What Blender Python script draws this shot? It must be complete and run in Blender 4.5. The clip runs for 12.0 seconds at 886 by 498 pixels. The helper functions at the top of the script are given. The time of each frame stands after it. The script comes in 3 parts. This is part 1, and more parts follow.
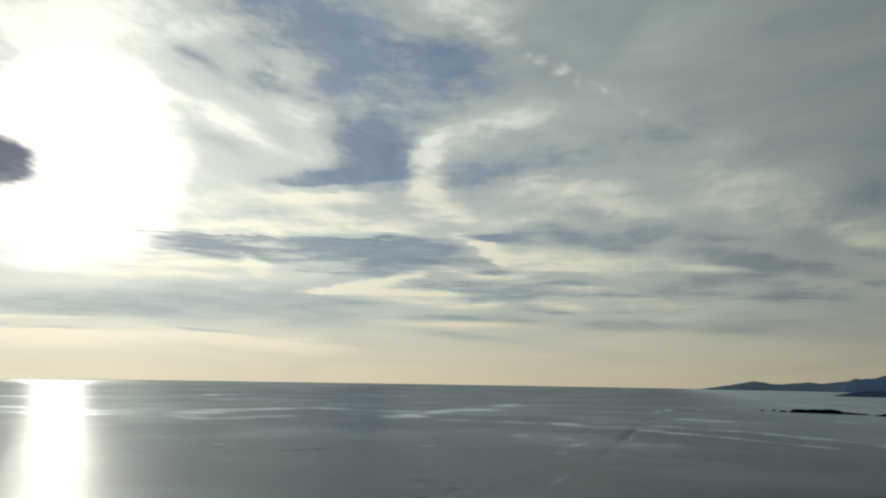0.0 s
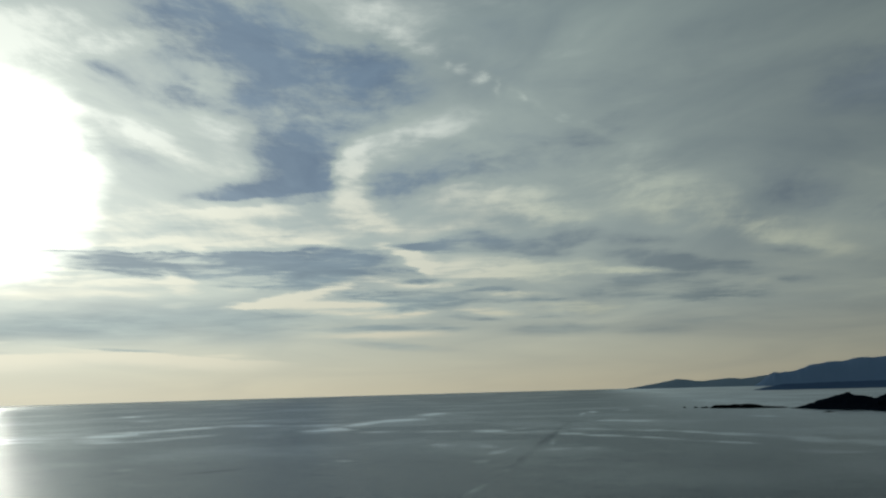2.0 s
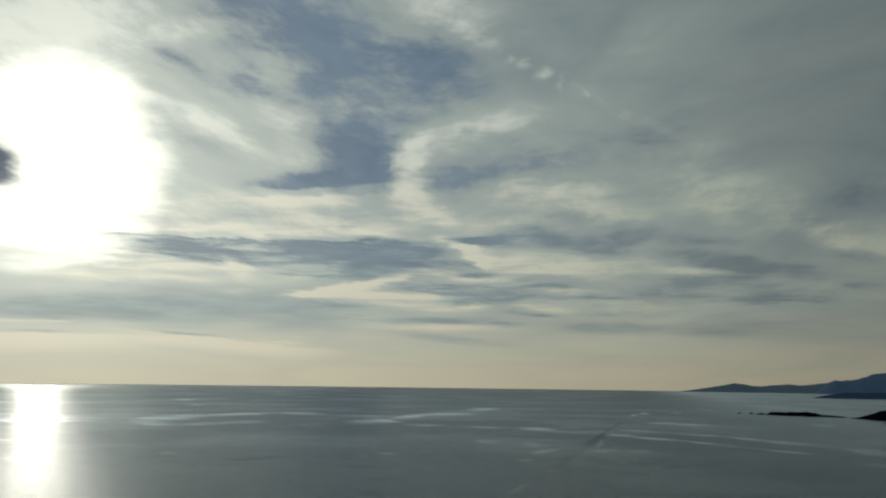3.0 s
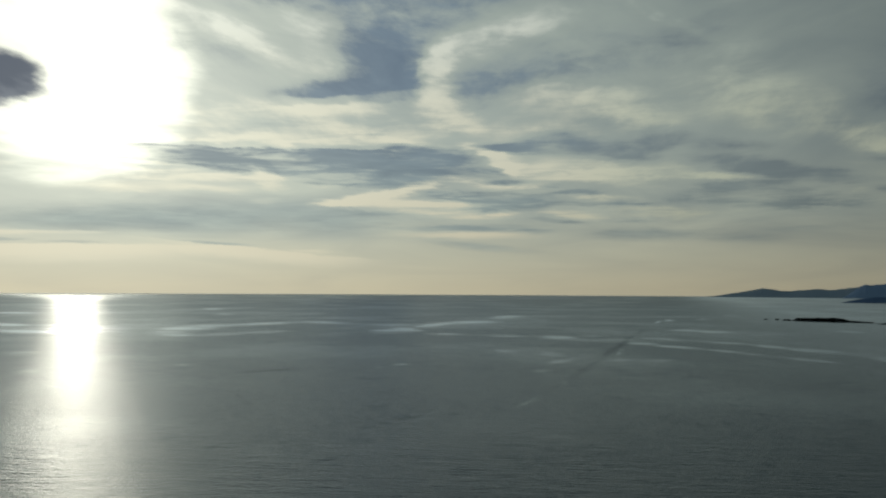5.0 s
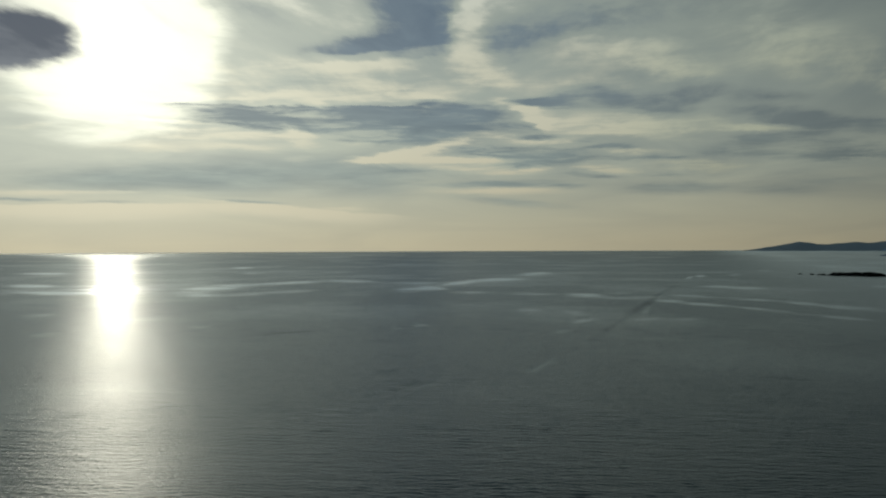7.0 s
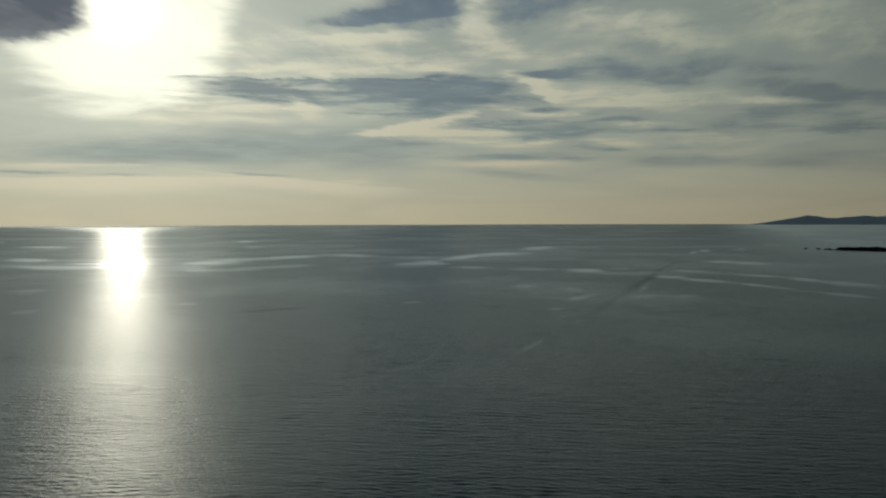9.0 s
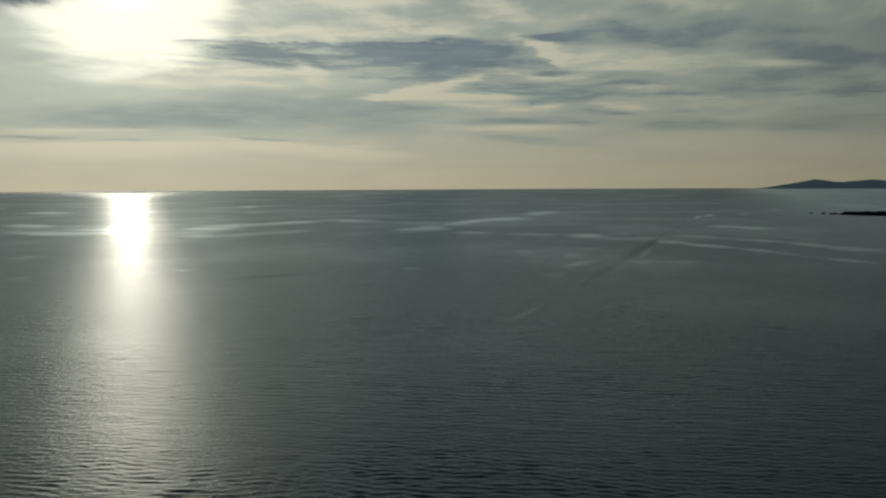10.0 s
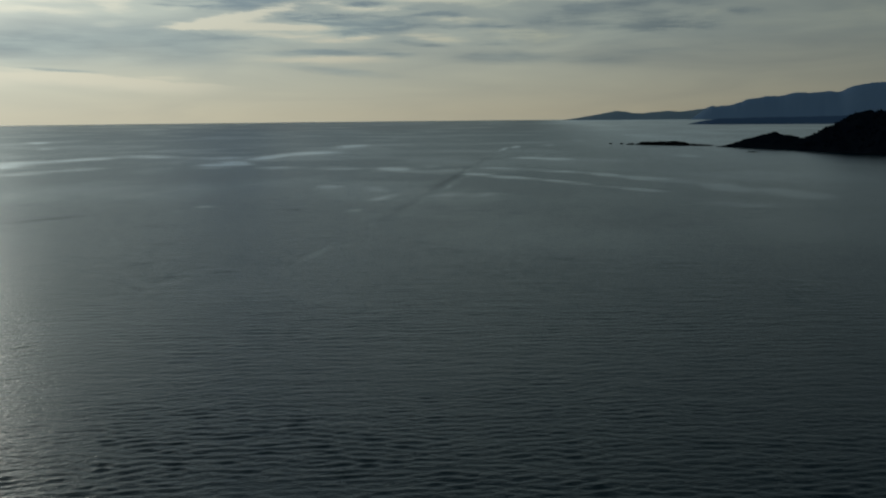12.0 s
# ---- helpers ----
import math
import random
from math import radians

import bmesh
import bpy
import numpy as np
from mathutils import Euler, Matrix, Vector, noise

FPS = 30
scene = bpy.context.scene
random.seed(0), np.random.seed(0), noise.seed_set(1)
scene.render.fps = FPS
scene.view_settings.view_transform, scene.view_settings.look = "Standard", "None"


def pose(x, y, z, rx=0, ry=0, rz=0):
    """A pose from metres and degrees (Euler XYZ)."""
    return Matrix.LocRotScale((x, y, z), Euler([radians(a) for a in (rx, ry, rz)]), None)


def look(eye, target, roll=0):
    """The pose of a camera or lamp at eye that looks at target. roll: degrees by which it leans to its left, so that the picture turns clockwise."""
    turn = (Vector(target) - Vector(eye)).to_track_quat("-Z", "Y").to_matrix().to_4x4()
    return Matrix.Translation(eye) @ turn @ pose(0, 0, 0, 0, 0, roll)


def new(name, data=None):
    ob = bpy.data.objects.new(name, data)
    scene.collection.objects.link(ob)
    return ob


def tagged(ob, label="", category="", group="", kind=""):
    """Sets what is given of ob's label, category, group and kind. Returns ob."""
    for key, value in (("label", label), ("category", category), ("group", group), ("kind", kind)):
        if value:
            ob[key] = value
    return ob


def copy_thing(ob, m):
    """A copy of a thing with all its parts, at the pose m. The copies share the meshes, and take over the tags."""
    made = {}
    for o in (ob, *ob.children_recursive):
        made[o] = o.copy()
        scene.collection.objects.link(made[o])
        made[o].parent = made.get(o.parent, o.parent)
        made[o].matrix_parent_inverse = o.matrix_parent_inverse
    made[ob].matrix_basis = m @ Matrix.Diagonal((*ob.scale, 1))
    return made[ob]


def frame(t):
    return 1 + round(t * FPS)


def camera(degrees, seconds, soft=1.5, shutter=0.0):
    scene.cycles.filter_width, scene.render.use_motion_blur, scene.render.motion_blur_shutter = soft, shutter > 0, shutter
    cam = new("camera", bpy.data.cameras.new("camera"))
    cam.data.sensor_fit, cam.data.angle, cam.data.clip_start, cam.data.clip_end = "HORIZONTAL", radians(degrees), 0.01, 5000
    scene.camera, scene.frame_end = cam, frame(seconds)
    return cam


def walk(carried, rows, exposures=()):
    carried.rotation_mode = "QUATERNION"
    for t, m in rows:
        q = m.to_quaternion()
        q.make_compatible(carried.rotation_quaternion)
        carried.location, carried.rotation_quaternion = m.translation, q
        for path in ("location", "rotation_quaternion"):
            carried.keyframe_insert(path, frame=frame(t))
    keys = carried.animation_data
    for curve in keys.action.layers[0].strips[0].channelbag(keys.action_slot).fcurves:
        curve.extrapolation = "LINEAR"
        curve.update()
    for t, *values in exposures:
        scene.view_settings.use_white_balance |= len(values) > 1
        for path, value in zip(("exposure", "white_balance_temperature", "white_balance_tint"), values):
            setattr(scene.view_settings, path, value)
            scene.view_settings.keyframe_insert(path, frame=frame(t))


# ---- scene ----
cam = camera(49.8, 12.0, soft=2.1)
PATH = [
    (0.0, pose(-0.00, -0.00, 32.00, 97.707, -0.930, -1.299)),
    (0.5, pose(1.80, 2.45, 32.04, 97.604, 0.081, -4.736)),
    (1.0, pose(3.62, 4.91, 32.10, 96.986, 4.523, -15.256)),
    (1.2, pose(4.35, 5.90, 32.15, 96.820, 5.480, -17.200)),
    (1.5, pose(5.46, 7.39, 32.23, 97.605, 5.565, -11.475)),
    (2.0, pose(7.31, 9.91, 32.43, 98.238, 1.550, -5.436)),
    (2.5, pose(9.11, 12.47, 32.72, 98.217, -0.725, -2.996)),
    (3.0, pose(10.85, 15.08, 33.08, 97.893, -0.724, -2.295)),
    (5.0, pose(17.52, 25.66, 34.83, 92.337, -0.313, -0.568)),
    (5.5, pose(19.16, 28.28, 35.24, 91.640, -0.246, 1.449)),
    (6.0, pose(20.79, 30.84, 35.61, 90.696, -0.197, 2.229)),
    (6.5, pose(22.41, 33.35, 35.91, 89.968, 0.236, 1.431)),
    (8.5, pose(28.93, 43.14, 36.89, 89.379, 0.082, 1.564)),
    (9.0, pose(30.60, 45.52, 37.06, 88.101, 0.178, 1.903)),
    (9.5, pose(32.31, 47.84, 37.18, 87.028, 0.293, 2.050)),
    (10.0, pose(34.03, 50.10, 37.25, 85.987, 0.288, 2.252)),
    (10.5, pose(35.76, 52.34, 37.28, 85.011, 0.426, 2.499)),
    (11.0, pose(37.50, 54.54, 37.29, 84.078, 0.563, 2.718)),
    (11.5, pose(39.25, 56.73, 37.28, 83.153, 0.639, -0.627)),
    (12.0, pose(41.03, 58.91, 37.27, 81.911, 0.546, -8.753)),
]
EXPOSURES = [
    (0.0, -2.23, 6550, 12), (0.5, -2.47, 6300, 12), (1.0, -2.30, 6060, 12), (1.2, -2.00, 6060, 13), (1.5, -2.04, 6060, 12),
    (2.0, -2.37, 6250, 9), (2.5, -2.54, 6350, 9), (3.0, -2.62, 6450, 9), (5.0, -2.54, 6550, 8), (6.5, -2.64, 6650, 7),
    (8.5, -2.81, 6750, 7), (10.0, -2.85, 6720, 7), (11.0, -2.87, 6700, 7), (11.5, -2.87, 6650, 7), (12.0, -2.62, 6250, 9),
]
walk(cam, PATH, EXPOSURES)


# ---------------------------------------------------------------- node helpers
class Kit:
    pass


def node_kit(tree):
    """Short ways to add nodes to one tree."""
    nodes, links = tree.nodes, tree.links

    def plug(socket, value):
        if isinstance(value, bpy.types.NodeSocket):
            links.new(value, socket)
        elif value is not None:
            socket.default_value = value

    def math_node(op, a, b=None, c=None, clamp=False):
        n = nodes.new("ShaderNodeMath")
        n.operation, n.use_clamp = op, clamp
        for s, v in zip(n.inputs, (a, b, c)):
            plug(s, v)
        return n.outputs[0]

    def vec(op, a, b=None):
        n = nodes.new("ShaderNodeVectorMath")
        n.operation = op
        plug(n.inputs[0], a)
        if b is not None:
            plug(n.inputs[1], b)
        return n.outputs["Value"] if op in ("DOT_PRODUCT", "LENGTH") else n.outputs[0]

    def xyz(x, y, z=0.0):
        n = nodes.new("ShaderNodeCombineXYZ")
        for s, v in zip(n.inputs, (x, y, z)):
            plug(s, v)
        return n.outputs[0]

    def split(v):
        n = nodes.new("ShaderNodeSeparateXYZ")
        plug(n.inputs[0], v)
        return n.outputs

    def noise_tex(v, scale, detail=4.0, rough=0.5, distortion=0.0, color=False):
        n = nodes.new("ShaderNodeTexNoise")
        plug(n.inputs["Vector"], v)
        for key, val in (("Scale", scale), ("Detail", detail), ("Roughness", rough), ("Distortion", distortion)):
            n.inputs[key].default_value = val
        return n.outputs["Color"] if color else n.outputs["Fac"]

    def smooth(v, lo, hi, a=0.0, b=1.0):
        n = nodes.new("ShaderNodeMapRange")
        n.interpolation_type = "SMOOTHSTEP"
        plug(n.inputs["Value"], v)
        for key, val in (("From Min", lo), ("From Max", hi), ("To Min", a), ("To Max", b)):
            n.inputs[key].default_value = val
        return n.outputs["Result"]

    def mix(fac, a, b, kind="MIX"):
        n = nodes.new("ShaderNodeMix")
        n.data_type, n.blend_type = "RGBA", kind
        plug(n.inputs[0], fac)
        for s, v in ((n.inputs[6], a), (n.inputs[7], b)):
            plug(s, (*v, 1.0) if isinstance(v, tuple) and len(v) == 3 else v)
        return n.outputs[2]

    def ramp(fac, stops):
        n = nodes.new("ShaderNodeValToRGB")
        plug(n.inputs[0], fac)
        while len(n.color_ramp.elements) < len(stops):
            n.color_ramp.elements.new(0.5)
        for e, (at, col) in zip(n.color_ramp.elements, stops):
            e.position, e.color = at, (*col, 1.0)
        return n.outputs[0]

    def blot(total, v, cx, cy, half_long, half_wide, tilt, amount, keen=1.0):
        """Adds to a running sum one soft elliptical patch of the plane v. keen: how much more sharply it ends on its upper side."""
        m = nodes.new("ShaderNodeMapping")
        m.vector_type = "TEXTURE"
        plug(m.inputs["Vector"], v)
        m.inputs["Location"].default_value = (cx, cy, 0)
        m.inputs["Rotation"].default_value = (0, 0, radians(tilt))
        m.inputs["Scale"].default_value = (half_long, half_wide, 1)
        at = m.outputs[0]
        if keen != 1.0:
            at = vec("MAXIMUM", at, vec("MULTIPLY", at, (1.0, keen, 1.0)))
        g = nodes.new("ShaderNodeTexGradient")
        g.gradient_type = "SPHERICAL"
        links.new(at, g.inputs[0])
        return math_node("ADD", smooth(g.outputs["Fac"], 0.0, 1.0, 0.0, amount), total)

    kit = Kit()
    kit.nodes, kit.links, kit.plug, kit.math, kit.vec, kit.xyz, kit.split = nodes, links, plug, math_node, vec, xyz, split
    kit.noise, kit.smooth, kit.mix, kit.ramp, kit.blot = noise_tex, smooth, mix, ramp, blot
    return kit


# ---------------------------------------------------------------- sun and cloudy evening sky
SUN_AZ, SUN_EL = -20.45, 11.8      # degrees to the right of north (+y), above the level
SUN_DIR = Vector((math.sin(radians(SUN_AZ)) * math.cos(radians(SUN_EL)), math.cos(radians(SUN_AZ)) * math.cos(radians(SUN_EL)), math.sin(radians(SUN_EL))))

sun = new("sun", bpy.data.lights.new("sun", "SUN"))
sun.data.energy, sun.data.angle, sun.data.color = 0.47, radians(1.2), (1.0, 0.87, 0.69)
sun.matrix_world = look(SUN_DIR * 100, (0, 0, 0))


def build_sky():
    world = bpy.data.worlds.new("evening_sky")
    scene.world = world
    world.use_nodes = True
    world.node_tree.nodes.clear()
    k = node_kit(world.node_tree)
    M = k.math
    way = k.nodes.new("ShaderNodeTexCoord").outputs["Generated"]
    x, y, z = k.split(way)
    az = M("MULTIPLY", M("ARCTAN2", x, y), 57.2958)
    el = M("MULTIPLY", M("ARCSINE", z), 57.2958)

    # wind-drawn cloud fibres: coordinates stretched along the horizon, more so low down
    tall = M("MULTIPLY", M("POWER", M("MAXIMUM", M("ADD", el, 2.0), 0.05), 0.75), 2.4)
    flat = k.xyz(M("MULTIPLY", az, 0.22), tall, 0.0)
    sweep = M("MULTIPLY_ADD", az, 0.09, M("MULTIPLY", M("SQRT", M("MULTIPLY_ADD", az, az, 16.0)), -0.22))     # streamers fan out on both sides of the blue gap
    puffy = k.xyz(M("MULTIPLY", az, 0.12), M("MULTIPLY", M("ADD", el, sweep), 0.30), 4.0)
    big = k.vec("SUBTRACT", k.noise(flat, 0.55, 2.0, 0.5, 0.3, color=True), (0.5, 0.5, 0.5))
    fine = k.vec("SUBTRACT", k.noise(k.vec("MULTIPLY", puffy, (1.6, 2.2, 1.0)), 1.0, 5.0, 0.55, 0.5, color=True), (0.5, 0.5, 0.5))
    place = k.xyz(az, el, 0.0)
    lively = k.smooth(el, 1.0, 11.0, 0.22, 1.0)
    drift = k.vec("ADD", k.vec("MULTIPLY", big, (0.9, 0.35, 0.0)), k.vec("MULTIPLY", fine, (2.0, 1.0, 0.0)))
    high = k.smooth(M("ADD", el, k.smooth(az, 3.0, 16.0, 0.0, 3.0)), 6.5, 11.5)
    ragged = k.vec("SUBTRACT", k.noise(k.vec("MULTIPLY", flat, (1.3, 1.6, 1.0)), 1.6, 5.0, 0.62, 0.2, color=True), (0.5, 0.5, 0.5))
    warped = k.vec("ADD", place, k.vec("MULTIPLY", drift, k.xyz(1.0, lively, 0.0)))
    warped = k.vec("ADD", warped, k.vec("MULTIPLY", ragged, k.xyz(M("MULTIPLY_ADD", high, -1.3, 1.6), M("MULTIPLY", k.smooth(el, 2.0, 8.0, 0.3, 0.5), M("MULTIPLY_ADD", high, -0.7, 1.0)), 0.0)))
    puff = k.noise(puffy, 1.0, 9.0, 0.57, 0.9)
    fibre = M("ADD", M("MULTIPLY", k.noise(flat, 0.45, 9.0, 0.58, 0.45), M("SUBTRACT", 1.0, high)), M("MULTIPLY", puff, high))
    strand = k.noise(k.vec("MULTIPLY", flat, (0.55, 1.0, 1.0)), 2.2, 6.0, 0.62, 0.5)
    veil = M("ADD", M("MULTIPLY", k.noise(flat, 0.45, 6.0, 0.55, 0.8), M("SUBTRACT", 1.0, high)), M("MULTIPLY", k.noise(puffy, 0.55, 6.0, 0.5, 0.6), high))

    # gaps and shaded undersides (blue), sunlit banks (cream), one dense dark cloud
    blue, cream, dense, plain = 0.0, 0.0, 0.0, 0.0
    blue_edge, cream_edge = 0.0, 0.0      # those with one keen edge
    blue = k.blot(blue, warped, -7.25, 20.88, 8.94, 3.84, -3.7, 1.08)
    blue = k.blot(blue, warped, -10.33, 20.96, 4.04, 2.23, -4.5, 0.41)
    blue = k.blot(blue, warped, -3.72, 19.47, 7.85, 3.66, -25.9, 1.01)
    blue = k.blot(blue, warped, 1.21, 18.31, 4.18, 3.65, -17.9, 1.08)
    blue = k.blot(blue, warped, 2.61, 18.99, 3.84, 1.98, -18.2, 0.41)
    blue = k.blot(blue, warped, -9.48, 17.19, 2.49, 1.58, -20.4, 1.01)
    blue = k.blot(blue, warped, -6.24, 16.90, 2.58, 1.48, 22.0, 0.94)
    blue = k.blot(blue, warped, -3.62, 15.86, 4.98, 3.45, -67.6, 0.81)
    blue = k.blot(blue, warped, -2.89, 14.23, 5.01, 4.48, 81.1, 1.08)
    blue = k.blot(blue, warped, -3.89, 13.19, 3.78, 2.34, 2.0, 0.54)
    blue_edge = k.blot(blue_edge, warped, -4.53, 11.66, 7.15, 1.34, -174.9, 1.55, keen=5.0)
    blue = k.blot(blue, warped, -6.57, 11.61, 4.74, 0.67, 8.3, 0.99)
    cream = k.blot(cream, warped, -6.03, 10.56, 6.43, 0.60, 5.1, 0.45)
    blue = k.blot(blue, warped, -1.11, 12.10, 2.42, 1.69, 1.3, 0.41)
    cream = k.blot(cream, warped, -4.07, 19.29, 5.20, 0.72, 25.8, 0.26)
    cream = k.blot(cream, warped, -2.24, 16.08, 3.82, 1.50, -7.8, 0.14)
    cream = k.blot(cream, warped, -6.47, 18.68, 3.46, 0.81, 12.6, 0.17)
    blue = k.blot(blue, warped, -5.43, 18.41, 5.13, 2.64, -16.1, 0.47)
    blue = k.blot(blue, warped, -15.50, 18.72, 3.80, 0.96, -13.6, 0.24)
    blue = k.blot(blue, warped, -12.85, 17.88, 4.85, 1.14, -19.5, 0.21)
    blue = k.blot(blue, warped, -15.59, 14.59, 2.20, 1.29, -25.5, 0.35)
    blue = k.blot(blue, warped, -13.31, 13.98, 4.50, 1.63, -20.9, 0.27)
    blue = k.blot(blue, warped, -14.49, 18.04, 6.35, 0.77, -21.2, 0.24)
    cream = k.blot(cream, warped, -13.29, 19.89, 4.99, 1.25, 13.2, 0.94)
    cream = k.blot(cream, warped, -11.37, 14.61, 3.58, 1.06, -31.1, 1.15)
    cream = k.blot(cream, warped, -13.37, 15.27, 6.42, 0.98, -22.4, 0.69)
    cream = k.blot(cream, warped, -7.72, 15.50, 2.69, 1.33, -16.3, 0.57)
    cream = k.blot(cream, warped, -6.97, 13.39, 4.08, 1.99, 12.5, 0.48)
    cream = k.blot(cream, warped, -22.00, 18.65, 7.16, 3.00, 8.4, 0.96)
    cream = k.blot(cream, warped, -18.46, 20.37, 5.03, 1.82, 7.6, 0.48)
    cream = k.blot(cream, warped, 1.15, 21.87, 5.93, 2.61, -21.9, 0.42)
    cream = k.blot(cream, warped, 4.35, 20.94, 5.96, 2.93, -18.5, 0.26)
    cream = k.blot(cream, warped, -7.52, 10.03, 8.72, 2.00, 4.3, 0.66)
    cream_edge = k.blot(cream_edge, warped, -6.20, 10.76, 5.75, 0.87, 5.2, 1.00, keen=4.0)
    cream = k.blot(cream, warped, -13.13, 10.41, 4.51, 1.96, 3.5, 0.48)
    cream = k.blot(cream, warped, -2.42, 9.36, 5.13, 1.35, -3.5, 0.44)
    cream = k.blot(cream, warped, -8.15, 8.84, 9.99, 0.80, 1.3, 0.72)
    blue = k.blot(blue, warped, -10.15, 9.42, 2.96, 0.40, 7.7, 0.34)
    blue = k.blot(blue, warped, -4.14, 9.89, 4.09, 0.47, -1.2, 0.34)
    blue = k.blot(blue, warped, -5.47, 9.11, 3.72, 0.34, -3.1, 0.26)
    cream = k.blot(cream, warped, 0.41, 13.81, 2.06, 1.53, 40.0, 1.32)
    cream = k.blot(cream, warped, -0.60, 12.62, 1.55, 1.02, 30.5, 1.10)
    cream = k.blot(cream, warped, -0.07, 12.12, 2.03, 1.55, -68.5, 0.72)
    cream = k.blot(cream, warped, 0.12, 11.11, 2.54, 1.89, -68.6, 1.20)
    cream = k.blot(cream, warped, 1.68, 10.29, 2.05, 1.36, -38.8, 0.88)
    cream = k.blot(cream, warped, 2.66, 14.52, 3.81, 1.68, 19.8, 0.72)
    cream = k.blot(cream, warped, 5.79, 15.53, 4.49, 1.51, 17.0, 0.54)
    cream = k.blot(cream, warped, 0.86, 14.26, 0.70, 0.57, 0.9, 0.76)
    cream = k.blot(cream, warped, -0.78, 13.02, 0.89, 0.37, 35.4, 0.78)
    cream = k.blot(cream, warped, -1.36, 12.60, 0.76, 0.34, 20.9, 0.62)
    cream = k.blot(cream, warped, 0.17, 13.91, 0.59, 0.50, 1.1, 0.62)
    blue = k.blot(blue, warped, 2.36, 11.49, 2.41, 2.04, -28.8, 0.54)
    blue = k.blot(blue, warped, 4.42, 12.68, 5.87, 1.42, 11.9, 0.28)
    blue = k.blot(blue, warped, 9.92, 13.65, 11.21, 2.51, 8.6, 0.45)
    blue = k.blot(blue, warped, 15.31, 14.15, 3.60, 2.31, 17.4, 0.47)
    blue = k.blot(blue, warped, 3.39, 12.00, 3.11, 1.18, 0.4, 0.44)
    blue = k.blot(blue, warped, 7.18, 12.68, 5.49, 0.67, 3.5, 0.41)
    blue = k.blot(blue, warped, 4.03, 17.68, 3.14, 1.99, -18.8, 0.41)
    cream = k.blot(cream, warped, 8.21, 11.33, 6.48, 1.51, -3.5, 0.72)
    cream = k.blot(cream, warped, 10.92, 10.46, 3.37, 1.34, -25.7, 0.44)
    cream = k.blot(cream, warped, 6.16, 9.48, 6.84, 1.35, 0.0, 0.50)
    cream = k.blot(cream, warped, 12.59, 10.26, 4.00, 1.67, -11.2, 0.42)
    cream = k.blot(cream, warped, 18.19, 11.74, 6.16, 3.85, -42.6, 0.42)
    cream = k.blot(cream, warped, 19.42, 10.38, 8.19, 2.26, -12.7, 0.30)
    cream = k.blot(cream, warped, 24.84, 8.70, 5.57, 1.25, -15.6, 0.44)
    blue = k.blot(blue, warped, 9.90, 9.80, 2.36, 0.47, -5.6, 0.43)
    blue = k.blot(blue, warped, 21.25, 18.23, 13.29, 5.27, -10.1, 0.20)
    blue = k.blot(blue, warped, 26.40, 10.95, 3.51, 2.75, -25.2, 0.41)
    cream = k.blot(cream, warped, 13.34, 15.70, 5.74, 0.39, -23.6, 0.31)
    cream = k.blot(cream, warped, 17.00, 16.17, 3.89, 0.45, 10.4, 0.31)
    blue = k.blot(blue, warped, 3.42, 8.35, 2.74, 0.47, 2.5, 1.19)
    blue = k.blot(blue, warped, 4.79, 8.22, 3.08, 0.41, -3.7, 1.02)
    blue = k.blot(blue, warped, 5.65, 8.63, 2.05, 0.54, 12.0, 1.01)
    blue = k.blot(blue, warped, 8.20, 8.63, 2.54, 0.81, -15.1, 1.12)
    blue = k.blot(blue, warped, 10.23, 8.29, 4.70, 0.81, -0.5, 1.20)
    blue = k.blot(blue, warped, 13.24, 8.92, 2.64, 1.00, 7.0, 0.92)
    blue = k.blot(blue, warped, 11.56, 7.77, 3.00, 0.47, -0.6, 0.68)
    blue = k.blot(blue, warped, 17.46, 8.33, 3.50, 0.66, -3.6, 0.66)
    blue = k.blot(blue, warped, 17.75, 7.18, 4.43, 0.85, -7.4, 0.86)
    blue = k.blot(blue, warped, 20.24, 6.64, 4.93, 0.84, -9.8, 0.79)
    blue = k.blot(blue, warped, 22.97, 6.40, 2.68, 0.76, -8.0, 0.64)
    blue = k.blot(blue, warped, 17.40, 5.98, 3.48, 0.52, -0.9, 0.76)
    blue = k.blot(blue, warped, 21.43, 5.32, 4.84, 1.09, -9.5, 0.59)
    blue = k.blot(blue, warped, 20.19, 4.86, 4.29, 0.52, -4.0, 0.84)
    blue = k.blot(blue, warped, 23.81, 4.87, 2.05, 0.44, 2.0, 0.51)
    blue = k.blot(blue, warped, 16.11, 5.40, 4.48, 0.92, -0.6, 0.54)
    blue = k.blot(blue, warped, 26.22, 7.08, 2.28, 0.56, -8.9, 0.67)
    blue = k.blot(blue, warped, 26.15, 5.43, 1.98, 0.37, -8.2, 0.51)
    cream = k.blot(cream, warped, 17.41, 6.47, 4.12, 0.33, -2.1, 1.09)
    cream = k.blot(cream, warped, 22.36, 5.88, 2.40, 0.51, -9.9, 0.46)
    cream = k.blot(cream, warped, 24.13, 5.58, 1.75, 0.63, -1.5, 0.37)
    cream = k.blot(cream, warped, 12.88, 6.76, 5.27, 1.33, -3.6, 0.57)
    cream = k.blot(cream, warped, 8.20, 6.95, 6.08, 1.21, -2.0, 0.65)
    blue = k.blot(blue, warped, 6.85, 6.03, 1.69, 0.27, 4.2, 0.77)
    blue = k.blot(blue, warped, 8.20, 5.77, 2.02, 0.24, 5.1, 0.68)
    blue = k.blot(blue, warped, 9.54, 5.67, 1.34, 0.20, -0.0, 0.59)
    blue = k.blot(blue, warped, 11.54, 5.03, 2.31, 0.23, -2.1, 0.68)
